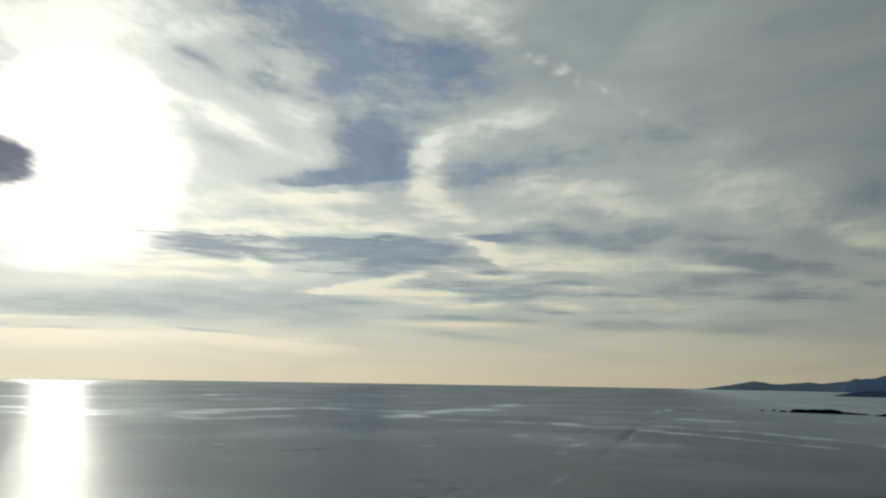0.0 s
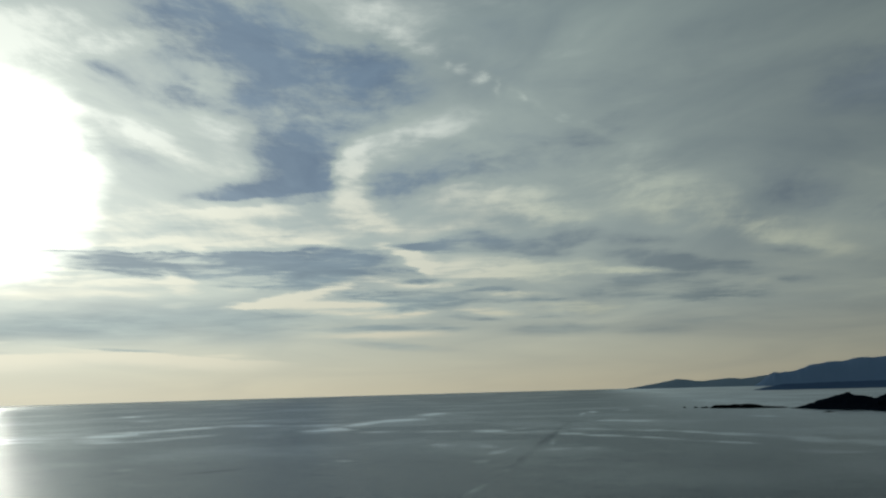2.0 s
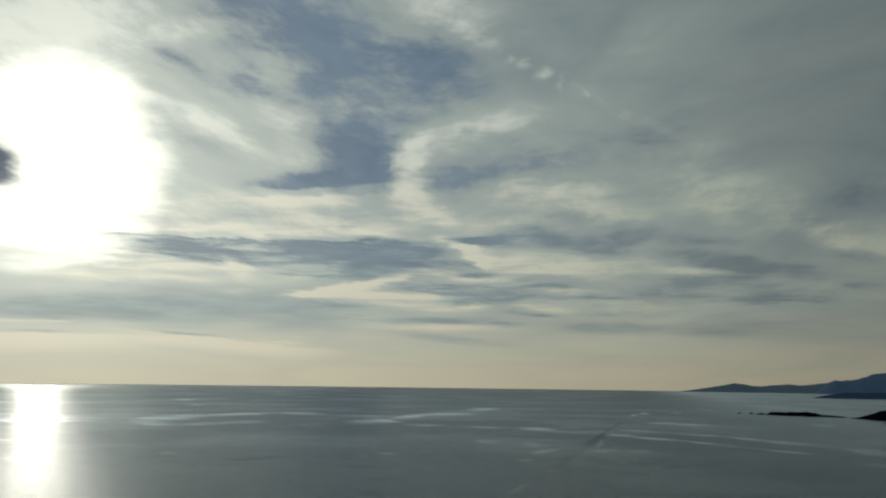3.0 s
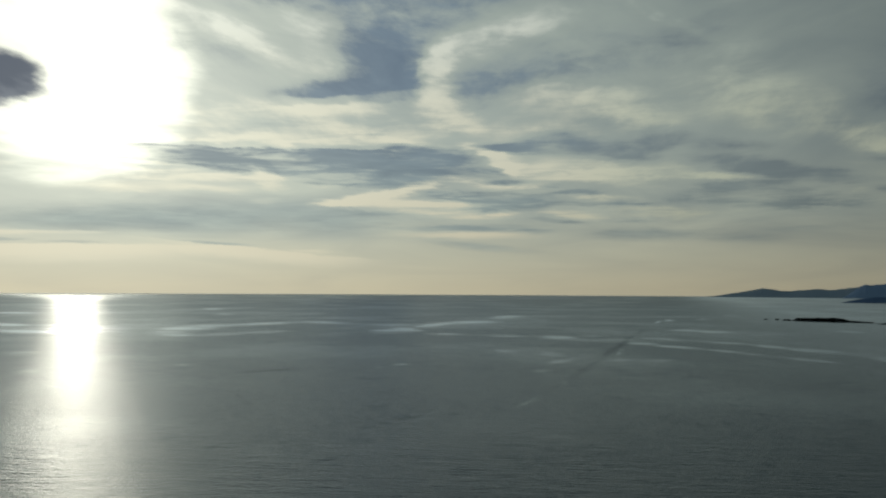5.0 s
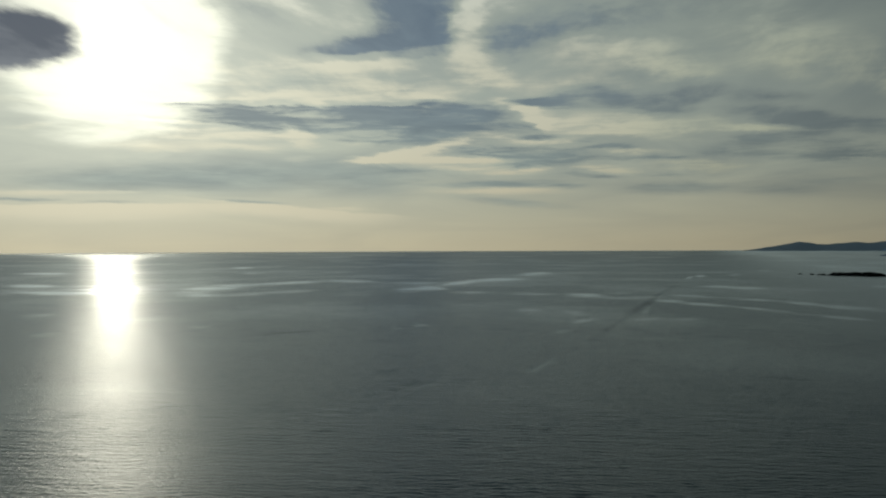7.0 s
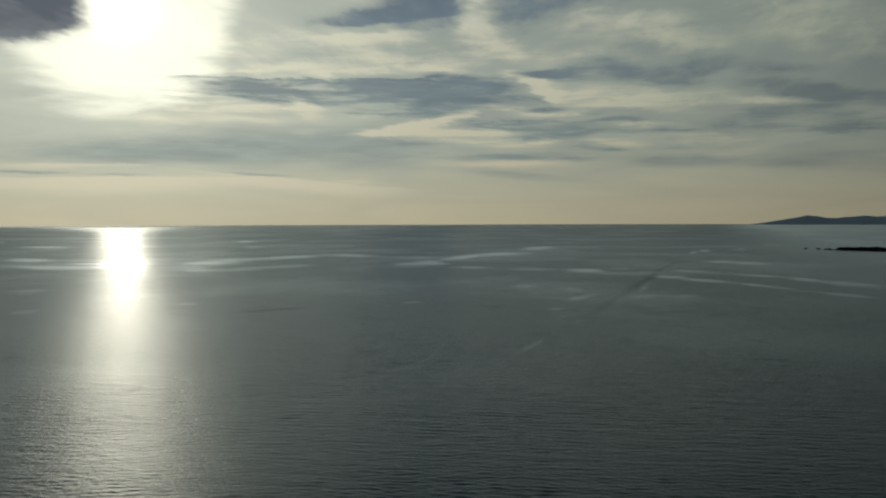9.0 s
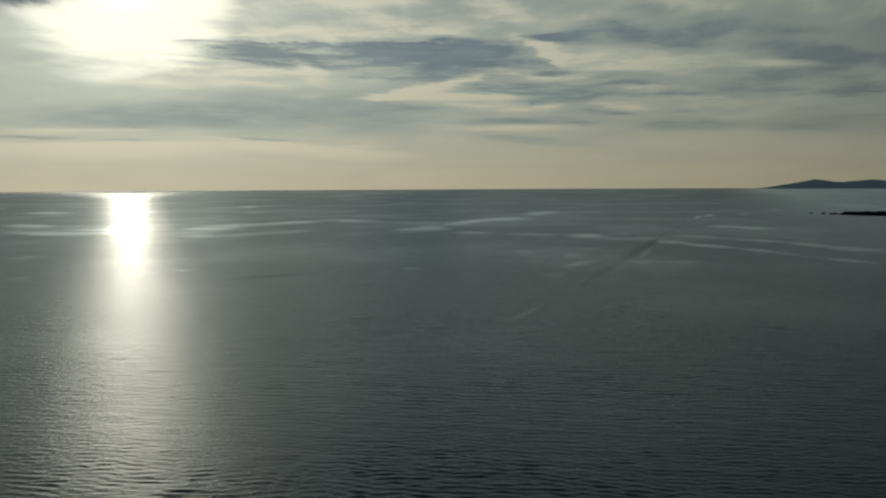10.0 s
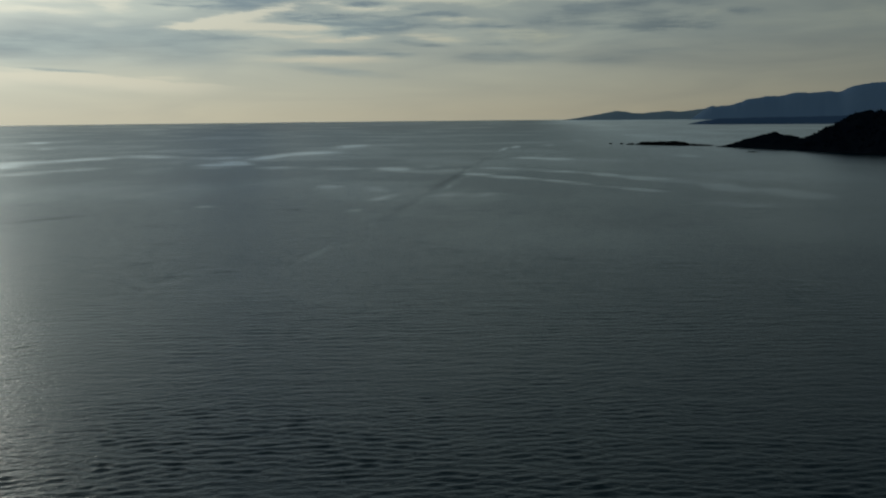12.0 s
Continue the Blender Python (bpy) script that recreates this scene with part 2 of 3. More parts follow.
    blue = k.blot(blue, warped, 8.87, 5.03, 2.01, 0.24, 0.1, 0.51)
    blue = k.blot(blue, warped, 7.52, 4.08, 2.35, 0.27, -4.7, 0.51)
    blue = k.blot(blue, warped, 11.53, 4.03, 2.64, 0.27, 2.1, 0.51)
    cream = k.blot(cream, warped, 9.87, 5.43, 4.01, 0.34, -2.0, 0.62)
    cream = k.blot(cream, warped, 7.86, 4.42, 3.02, 0.34, -3.7, 0.62)
    cream = k.blot(cream, warped, 13.51, 4.59, 5.22, 0.73, -0.2, 0.44)
    blue = k.blot(blue, warped, 12.83, 3.20, 6.53, 0.60, 0.1, 0.67)
    blue = k.blot(blue, warped, 18.27, 2.94, 3.43, 0.52, -0.1, 0.42)
    blue = k.blot(blue, warped, 2.11, 3.59, 5.76, 0.34, 0.7, 0.85)
    blue = k.blot(blue, warped, 5.84, 3.50, 2.02, 0.27, 0.5, 0.51)
    blue = k.blot(blue, warped, 20.76, 3.41, 6.07, 0.32, -0.4, 0.26)
    blue_edge = k.blot(blue_edge, warped, -8.12, 8.07, 13.97, 0.80, -0.9, 1.20, keen=6.0)
    cream = k.blot(cream, warped, -8.47, 8.69, 10.63, 0.40, -0.2, 0.70)
    cream = k.blot(cream, warped, -0.69, 8.56, 4.11, 0.34, -6.8, 0.47)
    blue = k.blot(blue, warped, -13.62, 7.43, 4.77, 0.85, -3.4, 1.18)
    blue = k.blot(blue, warped, -11.35, 7.04, 5.19, 0.73, -3.7, 0.81)
    blue_edge = k.blot(blue_edge, warped, -2.71, 7.43, 7.82, 1.49, -1.7, 1.09, keen=3.0)
    blue = k.blot(blue, warped, 0.00, 7.96, 3.76, 0.81, -7.0, 0.80)
    blue = k.blot(blue, warped, -2.06, 8.39, 2.05, 0.30, 13.2, 0.68)
    blue = k.blot(blue, warped, -6.10, 7.81, 4.37, 0.81, -0.2, 0.48)
    blue = k.blot(blue, warped, -4.04, 6.45, 6.75, 1.15, 1.4, 0.37)
    blue = k.blot(blue, warped, -7.40, 6.69, 5.99, 1.00, -4.2, 0.31)
    blue = k.blot(blue, warped, -17.64, 7.12, 3.35, 0.26, -3.0, 0.26)
    blue = k.blot(blue, warped, -16.40, 6.80, 3.09, 0.23, -1.2, 0.31)
    blue = k.blot(blue, warped, -15.24, 8.32, 3.14, 0.23, 2.3, 0.34)
    cream = k.blot(cream, warped, -11.97, 6.36, 5.47, 0.46, 0.3, 0.78)
    cream = k.blot(cream, warped, -13.22, 5.75, 5.09, 0.39, -1.8, 0.78)
    cream = k.blot(cream, warped, -10.02, 6.27, 1.97, 0.66, -28.3, 0.82)
    cream = k.blot(cream, warped, -10.36, 6.59, 1.96, 0.30, -6.0, 0.62)
    cream = k.blot(cream, warped, -16.98, 6.29, 4.59, 0.77, 2.9, 0.72)
    cream = k.blot(cream, warped, -18.15, 5.59, 5.12, 0.44, -0.4, 0.62)
    cream = k.blot(cream, warped, -9.97, 5.04, 1.30, 0.23, 1.8, 0.39)
    cream = k.blot(cream, warped, -6.71, 6.04, 2.67, 0.27, -3.4, 0.31)
    cream = k.blot(cream, warped, -17.63, 6.99, 4.26, 0.22, -1.0, 0.78)
    blue = k.blot(blue, warped, -12.82, 4.03, 13.66, 1.96, 1.8, 0.68)
    blue = k.blot(blue, warped, -5.31, 3.90, 5.34, 2.01, 1.2, 0.41)
    blue = k.blot(blue, warped, -21.27, 3.87, 10.04, 1.24, 2.4, 0.35)
    cream = k.blot(cream, warped, -4.01, 5.37, 3.70, 0.54, 9.3, 1.38)
    cream = k.blot(cream, warped, -5.85, 5.03, 2.00, 0.30, 1.4, 1.71)
    cream = k.blot(cream, warped, -3.68, 5.52, 3.03, 0.34, 10.3, 0.78)
    cream = k.blot(cream, warped, -1.32, 5.84, 4.08, 0.47, 9.0, 1.09)
    cream = k.blot(cream, warped, -0.65, 6.25, 2.72, 0.41, 11.0, 0.78)
    cream = k.blot(cream, warped, -3.33, 4.99, 5.06, 0.47, 1.2, 1.09)
    cream = k.blot(cream, warped, 0.06, 5.01, 4.08, 0.27, -2.1, 0.85)
    cream = k.blot(cream, warped, -0.95, 4.59, 4.41, 0.24, -0.0, 0.78)
    cream = k.blot(cream, warped, 2.78, 4.38, 4.41, 0.30, 0.7, 0.85)
    cream = k.blot(cream, warped, 1.73, 6.56, 2.73, 0.68, -14.2, 0.60)
    cream = k.blot(cream, warped, 5.15, 5.99, 4.08, 0.41, -3.6, 0.70)
    blue = k.blot(blue, warped, 0.73, 5.60, 3.40, 0.54, -4.1, 1.01)
    blue = k.blot(blue, warped, 4.13, 5.24, 4.42, 0.88, -3.5, 0.86)
    blue = k.blot(blue, warped, 2.78, 4.71, 2.72, 0.34, 3.6, 0.68)
    blue = k.blot(blue, warped, -2.64, 4.46, 2.70, 0.20, 1.1, 0.34)
    blue = k.blot(blue, warped, 5.83, 5.25, 3.05, 0.61, 0.4, 0.50)
    blue = k.blot(blue, warped, 3.78, 6.99, 2.05, 0.31, -2.5, 0.85)
    blue = k.blot(blue, warped, 3.95, 6.32, 2.39, 0.34, 0.5, 0.85)
    cream = k.blot(cream, warped, 3.25, 8.11, 2.40, 0.54, -14.3, 1.23)
    cream = k.blot(cream, warped, 4.29, 7.44, 2.04, 0.61, -29.4, 1.06)
    cream = k.blot(cream, warped, 4.63, 7.00, 1.02, 0.34, -19.5, 0.78)
    cream = k.blot(cream, warped, 2.39, 8.34, 2.40, 0.24, 0.6, 0.62)
    cream_edge = k.blot(cream_edge, warped, -22.01, 2.24, 13.56, 1.35, 0.7, 1.33, keen=7.0)
    cream_edge = k.blot(cream_edge, warped, -9.85, 2.18, 8.44, 1.05, -4.9, 1.35, keen=7.0)
    cream = k.blot(cream, warped, -7.24, 2.19, 2.31, 0.20, -1.9, 0.62)
    blue = k.blot(blue, warped, -12.75, 2.57, 2.85, 0.16, -2.7, 0.51)
    blue = k.blot(blue, warped, -20.89, 2.49, 2.88, 0.12, -0.3, 0.34)
    cream = k.blot(cream, warped, 1.44, 3.21, 5.08, 0.27, 1.7, 0.78)
    cream = k.blot(cream, warped, 3.81, 3.11, 4.06, 0.34, 0.6, 0.62)
    blue = k.blot(blue, warped, 2.47, 2.52, 5.41, 0.40, -5.3, 0.51)
    cream = k.blot(cream, warped, 6.30, 19.15, 0.59, 0.40, -28.7, 0.58)
    cream = k.blot(cream, warped, 7.17, 18.81, 0.74, 0.64, 37.4, 0.56)
    cream = k.blot(cream, warped, 8.05, 18.24, 0.90, 0.72, -1.2, 0.61)
    cream = k.blot(cream, warped, 9.08, 17.70, 0.42, 0.85, -15.6, 0.64)
    cream = k.blot(cream, warped, 8.50, 18.23, 0.83, 0.62, -20.1, 0.39)
    cream = k.blot(cream, warped, 9.95, 17.61, 0.83, 0.39, -11.1, 0.41)
    cream = k.blot(cream, warped, 10.56, 17.10, 0.47, 0.74, 27.3, 0.55)
    cream = k.blot(cream, warped, 11.31, 16.92, 1.22, 0.79, -40.2, 0.22)
    cream = k.blot(cream, warped, 14.01, 15.74, 3.02, 0.26, -23.8, 0.26)
    cream = k.blot(cream, warped, 5.07, 19.81, 2.45, 0.59, -18.8, 0.23)
    blue = k.blot(blue, warped, 32.35, 15.76, 6.58, 2.71, -17.1, 1.19)
    blue = k.blot(blue, warped, 29.27, 15.25, 3.00, 1.31, 1.3, 0.68)
    blue = k.blot(blue, warped, 34.86, 16.13, 2.88, 1.42, -10.2, 0.59)
    blue = k.blot(blue, warped, 39.49, 9.89, 4.20, 1.72, -20.1, 1.27)
    blue_edge = k.blot(blue_edge, warped, 30.79, 8.58, 10.49, 2.47, 164.4, 0.59, keen=3.0)
    blue = k.blot(blue, warped, 36.06, 7.20, 4.33, 1.61, -20.6, 0.59)
    cream = k.blot(cream, warped, 27.96, 7.10, 7.61, 1.00, -16.9, 0.30)
    cream = k.blot(cream, warped, 25.68, 7.77, 5.37, 1.01, -14.6, 0.25)
    blue = k.blot(blue, warped, 25.26, 7.00, 2.69, 0.27, -6.5, 0.34)
    cream = k.blot(cream, warped, 42.19, 14.24, 3.46, 2.45, -1.5, 0.65)
    cream = k.blot(cream, warped, 37.02, 12.07, 4.90, 1.92, 21.3, 0.17)
    cream = k.blot(cream, warped, 39.61, 17.26, 4.62, 1.50, -21.8, 0.25)
    cream = k.blot(cream, warped, -23.5, 2.98, 6.3, 0.21, 1.4, 0.84)
    blue = k.blot(blue, warped, -22.6, 3.56, 10.7, 0.95, 0.4, 0.22)
    cream = k.blot(cream, warped, -25.7, 2.60, 3.9, 0.16, -0.1, -0.72)
    cream = k.blot(cream, warped, -24.7, 6.56, 1.9, 0.26, 6.4, 0.60)
    cream = k.blot(cream, warped, -24.4, 8.34, 1.7, 0.42, -2.2, -0.48)
    cream = k.blot(cream, warped, -20.1, 19.45, 8.8, 3.15, 3.7, 0.84)
    cream = k.blot(cream, warped, -18.9, 16.12, 5.6, 2.63, -13.9, 0.60)
    plain = k.blot(plain, warped, -19.2, 4.30, 18.6, 3.15, 0.7, 1.21)
    plain = k.blot(plain, warped, -9.0, 4.50, 11.0, 2.40, 0.0, 1.00)
    plain = k.blot(plain, warped, -3.5, 1.25, 36.5, 3.68, -0.0, 1.10)
    plain = k.blot(plain, warped, 11.4, 2.24, 18.8, 2.10, 0.1, 0.66)
    dense = k.blot(dense, warped, -27.5, 11.45, 7.0, 2.94, 2.0, 1.65)
    dense = k.blot(dense, warped, -25.2, 10.52, 3.9, 1.37, 1.8, 1.10)
    dense = k.blot(dense, warped, -24.0, 11.74, 2.9, 1.58, -2.9, 0.88)
    dense = k.blot(dense, warped, -25.1, 11.61, 3.2, 1.58, 3.0, 0.66)

    blue, cream = M("ADD", blue, blue_edge), M("ADD", cream, cream_edge)

    # clear air behind the clouds
    air = k.nodes.new("ShaderNodeTexSky")
    air.sky_type, air.sun_disc = "NISHITA", False
    air.sun_elevation, air.sun_rotation = radians(SUN_EL), radians(SUN_AZ)
    air.air_density, air.dust_density, air.ozone_density = 1.0, 1.2, 2.0

    deck = k.ramp(M("DIVIDE", el, 80.0), [(0.0, (0.535, 0.49, 0.35)), (0.0225, (0.485, 0.485, 0.38)), (0.055, (0.40, 0.45, 0.405)),
                                          (0.11, (0.362, 0.428, 0.408)), (0.27, (0.270, 0.337, 0.337)), (0.36, (0.160, 0.212, 0.228)), (0.48, (0.092, 0.136, 0.156)), (1.0, (0.05, 0.090, 0.110))])
    deck = k.mix(k.smooth(el, 1.5, 5.0, 0.3, 1.0), deck, k.ramp(veil, [(0.28, (0.76, 0.79, 0.84)), (0.72, (1.24, 1.21, 1.14))]), "MULTIPLY")
    away = k.smooth(M("ABSOLUTE", M("SUBTRACT", az, SUN_AZ)), 14.0, 64.0, 1.08, 0.54)
    deck = k.mix(1.0, deck, k.xyz(away, away, away), "MULTIPLY")

    gap = k.mix(0.05, (0.140, 0.215, 0.312), k.mix(1.0, air.outputs[0], (0.03, 0.03, 0.03), "MULTIPLY"))
    gap = k.mix(k.smooth(az, -1.0, 17.0), gap, (0.188, 0.245, 0.298))
    gap = k.mix(k.smooth(el, 3.2, 10.0), k.mix(k.smooth(az, -8.0, 6.0), (0.295, 0.388, 0.420), (0.212, 0.284, 0.315)), gap)
    gap = k.mix(1.0, gap, k.ramp(M("ADD", M("MULTIPLY", k.noise(flat, 0.8, 6.0, 0.5, 0.6), M("SUBTRACT", 1.0, high)), M("MULTIPLY", k.noise(puffy, 1.3, 7.0, 0.55, 0.6), high)), [(0.32, (0.80, 0.83, 0.87)), (0.68, (1.32, 1.27, 1.18))]), "MULTIPLY")
    gap = k.mix(M("SUBTRACT", 1.0, high), gap, k.ramp(strand, [(0.32, (0.86, 0.87, 0.89)), (0.68, (1.18, 1.16, 1.11))]), "MULTIPLY")
    dim = k.smooth(az, 3.0, 24.0, 1.0, 0.64)
    gap = k.mix(1.0, gap, k.xyz(dim, dim, dim), "MULTIPLY")
    even = M("MULTIPLY", k.smooth(az, 4.0, 20.0), k.smooth(el, 8.5, 14.0))
    even = M("MAXIMUM", M("MULTIPLY", even, 0.65), k.smooth(el, 4.6, 2.2, 0.30, 0.86))
    calm_air = M("SUBTRACT", 1.0, M("MINIMUM", plain, 0.9))
    wisp = M("MULTIPLY", M("SUBTRACT", fibre, 0.5), M("MULTIPLY", M("SUBTRACT", 1.0, even), calm_air))
    astir = M("MULTIPLY", k.smooth(M("ADD", M("ABSOLUTE", blue), M("ABSOLUTE", cream)), 0.0, 0.8, 0.55, 2.8), calm_air)
    form = M("SUBTRACT", cream, blue)
    form = M("DIVIDE", M("MULTIPLY", form, 1.25), M("MULTIPLY_ADD", M("ABSOLUTE", form), 0.5, 1.0))
    tone = M("ADD", form, M("MULTIPLY", wisp, 2.7))
    wool = k.noise(k.xyz(M("MULTIPLY", az, 0.42), M("MULTIPLY", M("ADD", el, sweep), 0.85), 9.0), 1.0, 7.0, 0.60, 0.25)
    tone = M("ADD", tone, M("MULTIPLY", M("SUBTRACT", wool, 0.5), M("MULTIPLY", M("MULTIPLY_ADD", high, 0.6, 0.3), M("MULTIPLY", astir, M("SUBTRACT", 1.0, M("MULTIPLY", even, 0.7))))))
    tone = M("ADD", tone, M("MULTIPLY", M("SUBTRACT", strand, 0.5), M("MULTIPLY", astir, M("MULTIPLY", k.smooth(el, 2.0, 5.0, 0.3, 1.2), M("MULTIPLY_ADD", high, -0.8, 1.0)))))
    tone = M("MULTIPLY", tone, M("MULTIPLY_ADD", high, -0.3, 1.3))
    f_blue = k.smooth(M("MULTIPLY", tone, -1.0), -0.06, 1.25)
    f_cream = k.smooth(tone, 0.0, 1.25)
    sky = k.mix(M("MULTIPLY", f_blue, M("MULTIPLY", k.smooth(el, 7.0, 12.0, 0.80, 0.92), k.smooth(az, 0.0, 9.0, 1.0, 0.84))), deck, gap)
    bank = k.mix(k.smooth(el, 2.5, 8.0), (0.63, 0.59, 0.445), (0.69, 0.685, 0.555))
    bank = k.mix(k.smooth(el, 9.0, 16.0), bank, (0.65, 0.695, 0.63))
    bank = k.mix(k.smooth(az, 4.0, 16.0), bank, k.mix(1.0, bank, (0.90, 0.97, 0.95), "MULTIPLY"))
    sky = k.mix(M("MULTIPLY", f_cream, 0.95), sky, k.mix(1.0, bank, k.xyz(away, away, away), "MULTIPLY"))

    # sunlight spread by the thin veil round the sun
    off = M("MULTIPLY", M("ARCCOSINE", M("MINIMUM", k.vec("DOT_PRODUCT", way, tuple(SUN_DIR)), 0.99999)), 57.2958)
    wob = M("ADD", off, M("MULTIPLY", M("SUBTRACT", k.noise(flat, 0.6, 6.0, 0.58, 0.3), 0.5), 4.6))
    core = M("MULTIPLY", M("EXPONENT", M("MULTIPLY", M("POWER", M("DIVIDE", off, 1.1), 2.0), -1.0)), 4.0)
    plateau = k.smooth(wob, 4.7, 7.0, 0.75, 0.0)
    halo = M("MULTIPLY", M("EXPONENT", M("DIVIDE", off, -10.0)), 0.85)
    thin = M("SUBTRACT", 1.0, M("MULTIPLY", f_blue, 0.72))
    glow = M("MULTIPLY", M("ADD", M("ADD", core, plateau), halo), thin)
    sky = k.mix(1.0, sky, k.vec("MULTIPLY", k.xyz(glow, glow, glow), (1.0, 0.965, 0.79)), "ADD")
    f_dense = k.smooth(M("ADD", dense, M("MULTIPLY", M("MINIMUM", M("MULTIPLY", dense, 2.0), 1.0), M("ADD", M("MULTIPLY", M("SUBTRACT", puff, 0.5), 1.5), M("MULTIPLY", M("SUBTRACT", wool, 0.5), 1.6)))), -0.05, 1.35)
    sky = k.mix(M("MULTIPLY", f_dense, 0.97), sky, k.mix(k.smooth(M("ADD", puff, M("MULTIPLY", dense, -0.12)), 0.2, 0.5), (0.125, 0.15, 0.20), (0.24, 0.27, 0.32)))

    back = k.nodes.new("ShaderNodeBackground")
    k.links.new(sky, back.inputs[0])
    back.inputs[1].default_value = 4.5
    out = k.nodes.new("ShaderNodeOutputWorld")
    k.links.new(back.outputs[0], out.inputs[0])


build_sky()


# ---------------------------------------------------------------- materials
def material(name):
    m = bpy.data.materials.new(name)
    m.use_nodes = True
    k = node_kit(m.node_tree)
    return m, k, k.nodes["Principled BSDF"]


def water_material():
    m, k, p = material("sea_water")
    M = k.math
    pos = k.nodes.new("ShaderNodeNewGeometry").outputs["Position"]
    state = k.nodes.new("ShaderNodeAttribute")
    state.attribute_name = "calm"
    f_calm = state.outputs["Fac"]
    # wind ripples: long crested, small capillary ones on top
    r1 = k.noise(k.vec("MULTIPLY", pos, (0.16, 0.55, 0.0)), 1.0, 3.0, 0.55, 0.0)
    r2 = k.noise(k.vec("MULTIPLY", pos, (1.1, 1.7, 0.0)), 1.0, 4.0, 0.6, 0.2)
    r0 = k.noise(k.vec("MULTIPLY", pos, (0.06, 0.26, 0.0)), 1.0, 5.0, 0.62, 0.0)
    height = M("ADD", M("MULTIPLY", r0, 0.20), M("ADD", M("MULTIPLY", r1, 0.08), M("MULTIPLY", r2, 0.17)))
    ruffle = M("MULTIPLY_ADD", f_calm, -0.6, 0.8)
    bump = k.nodes.new("ShaderNodeBump")
    k.plug(bump.inputs["Strength"], ruffle)
    bump.inputs["Distance"].default_value = 1.0
    k.links.new(height, bump.inputs["Height"])
    # confused wavelets near the shore, long-crested ones further out, the open sea's chop at the horizon
    far = k.vec("LENGTH", k.vec("SUBTRACT", pos, (22.0, 30.0, 0.0)))
    inshore = k.smooth(far, 120.0, 620.0, 1.0, 0.0)
    offshore = k.smooth(far, 1900.0, 4500.0)
    rough = M("ADD", M("MULTIPLY_ADD", inshore, 0.018, 0.284), M("MULTIPLY", offshore, 0.04))
    # ripples too small to see singly: their slopes spread like a bell curve, wider along the wind than across it
    gloss = k.nodes.new("ShaderNodeBsdfAnisotropic")
    gloss.distribution = "BECKMANN"
    gloss.inputs["Color"].default_value = (0.83, 0.90, 0.955, 1)
    k.plug(gloss.inputs["Roughness"], M("MULTIPLY_ADD", M("MAXIMUM", f_calm, 0.0), -0.007, rough))
    k.plug(gloss.inputs["Anisotropy"], M("ADD", -0.43, M("ADD", M("MULTIPLY", inshore, 0.43), M("MULTIPLY", offshore, 1.0))))
    k.links.new(k.xyz(-0.33, 0.94, 0.0), gloss.inputs["Tangent"])
    k.links.new(bump.outputs[0], gloss.inputs["Normal"])
    deep = k.nodes.new("ShaderNodeBsdfDiffuse")
    deep.inputs["Color"].default_value = (0.002, 0.017, 0.025, 1)
    mirror = k.nodes.new("ShaderNodeFresnel")
    mirror.inputs["IOR"].default_value = 1.33
    k.links.new(bump.outputs[0], mirror.inputs["Normal"])
    share = M("MULTIPLY", mirror.outputs[0], M("SUBTRACT", 1.0, M("MULTIPLY", mirror.outputs[0], M("ADD", M("MULTIPLY_ADD", f_calm, -0.62, 0.55), k.smooth(far, 1000.0, 2600.0, 0.0, 0.10)))))      # tilted facets mirror less at a flat view
    both = k.nodes.new("ShaderNodeMixShader")
    k.plug(both.inputs[0], share)
    k.links.new(deep.outputs[0], both.inputs[1])
    k.links.new(gloss.outputs[0], both.inputs[2])
    k.nodes.remove(p)
    k.links.new(both.outputs[0], k.nodes["Material Output"].inputs["Surface"])
    return m


def land_material(name, low, high, scale, rough=0.95, relief=0.3):
    """Vegetated or rocky ground: two tones, mottled at two scales."""
    m, k, p = material(name)
    pos = k.nodes.new("ShaderNodeNewGeometry").outputs["Position"]
    patches = k.noise(pos, scale, 5.0, 0.6, 0.3)
    grain = k.noise(pos, scale * 9, 4.0, 0.6)
    col = k.mix(k.smooth(patches, 0.35, 0.7), low, high)
    if relief:
        col = k.mix(1.0, col, k.ramp(grain, [(0.3, (0.7, 0.7, 0.7)), (0.75, (1.25, 1.25, 1.2))]), "MULTIPLY")
    k.links.new(col, p.inputs["Base Color"])
    p.inputs["Roughness"].default_value = rough
    p.inputs["Specular IOR Level"].default_value = 0.0
    bump = k.nodes.new("ShaderNodeBump")
    bump.inputs["Strength"].default_value, bump.inputs["Distance"].default_value = relief, 0.02 / scale
    k.links.new(grain, bump.inputs["Height"])
    k.links.new(bump.outputs[0], p.inputs["Normal"])
    return m


WATER = water_material()
# darker than scrub's own green: backlit shade is put into these base colours
FOREST = land_material("backlit_scrub", (0.008, 0.012, 0.021), (0.012, 0.017, 0.025), 0.08)
LEAVES = land_material("backlit_foliage", (0.007, 0.011, 0.019), (0.011, 0.017, 0.023), 0.3)
ROCK = land_material("wet_dark_rock", (0.008, 0.009, 0.010), (0.020, 0.020, 0.019), 0.15, 0.8)
BARK = land_material("dark_bark", (0.020, 0.016, 0.012), (0.040, 0.032, 0.024), 0.8)
# air haze over the farthest hills is put into their base colours
HAZY_FAR_HILL = land_material("far_hill_in_haze", (0.275, 0.395, 0.590), (0.300, 0.420, 0.610), 0.004, relief=0.0)
HAZY_PALE_HILL = land_material("pale_hill_in_haze", (0.40, 0.49, 0.58), (0.42, 0.505, 0.595), 0.005, relief=0.0)
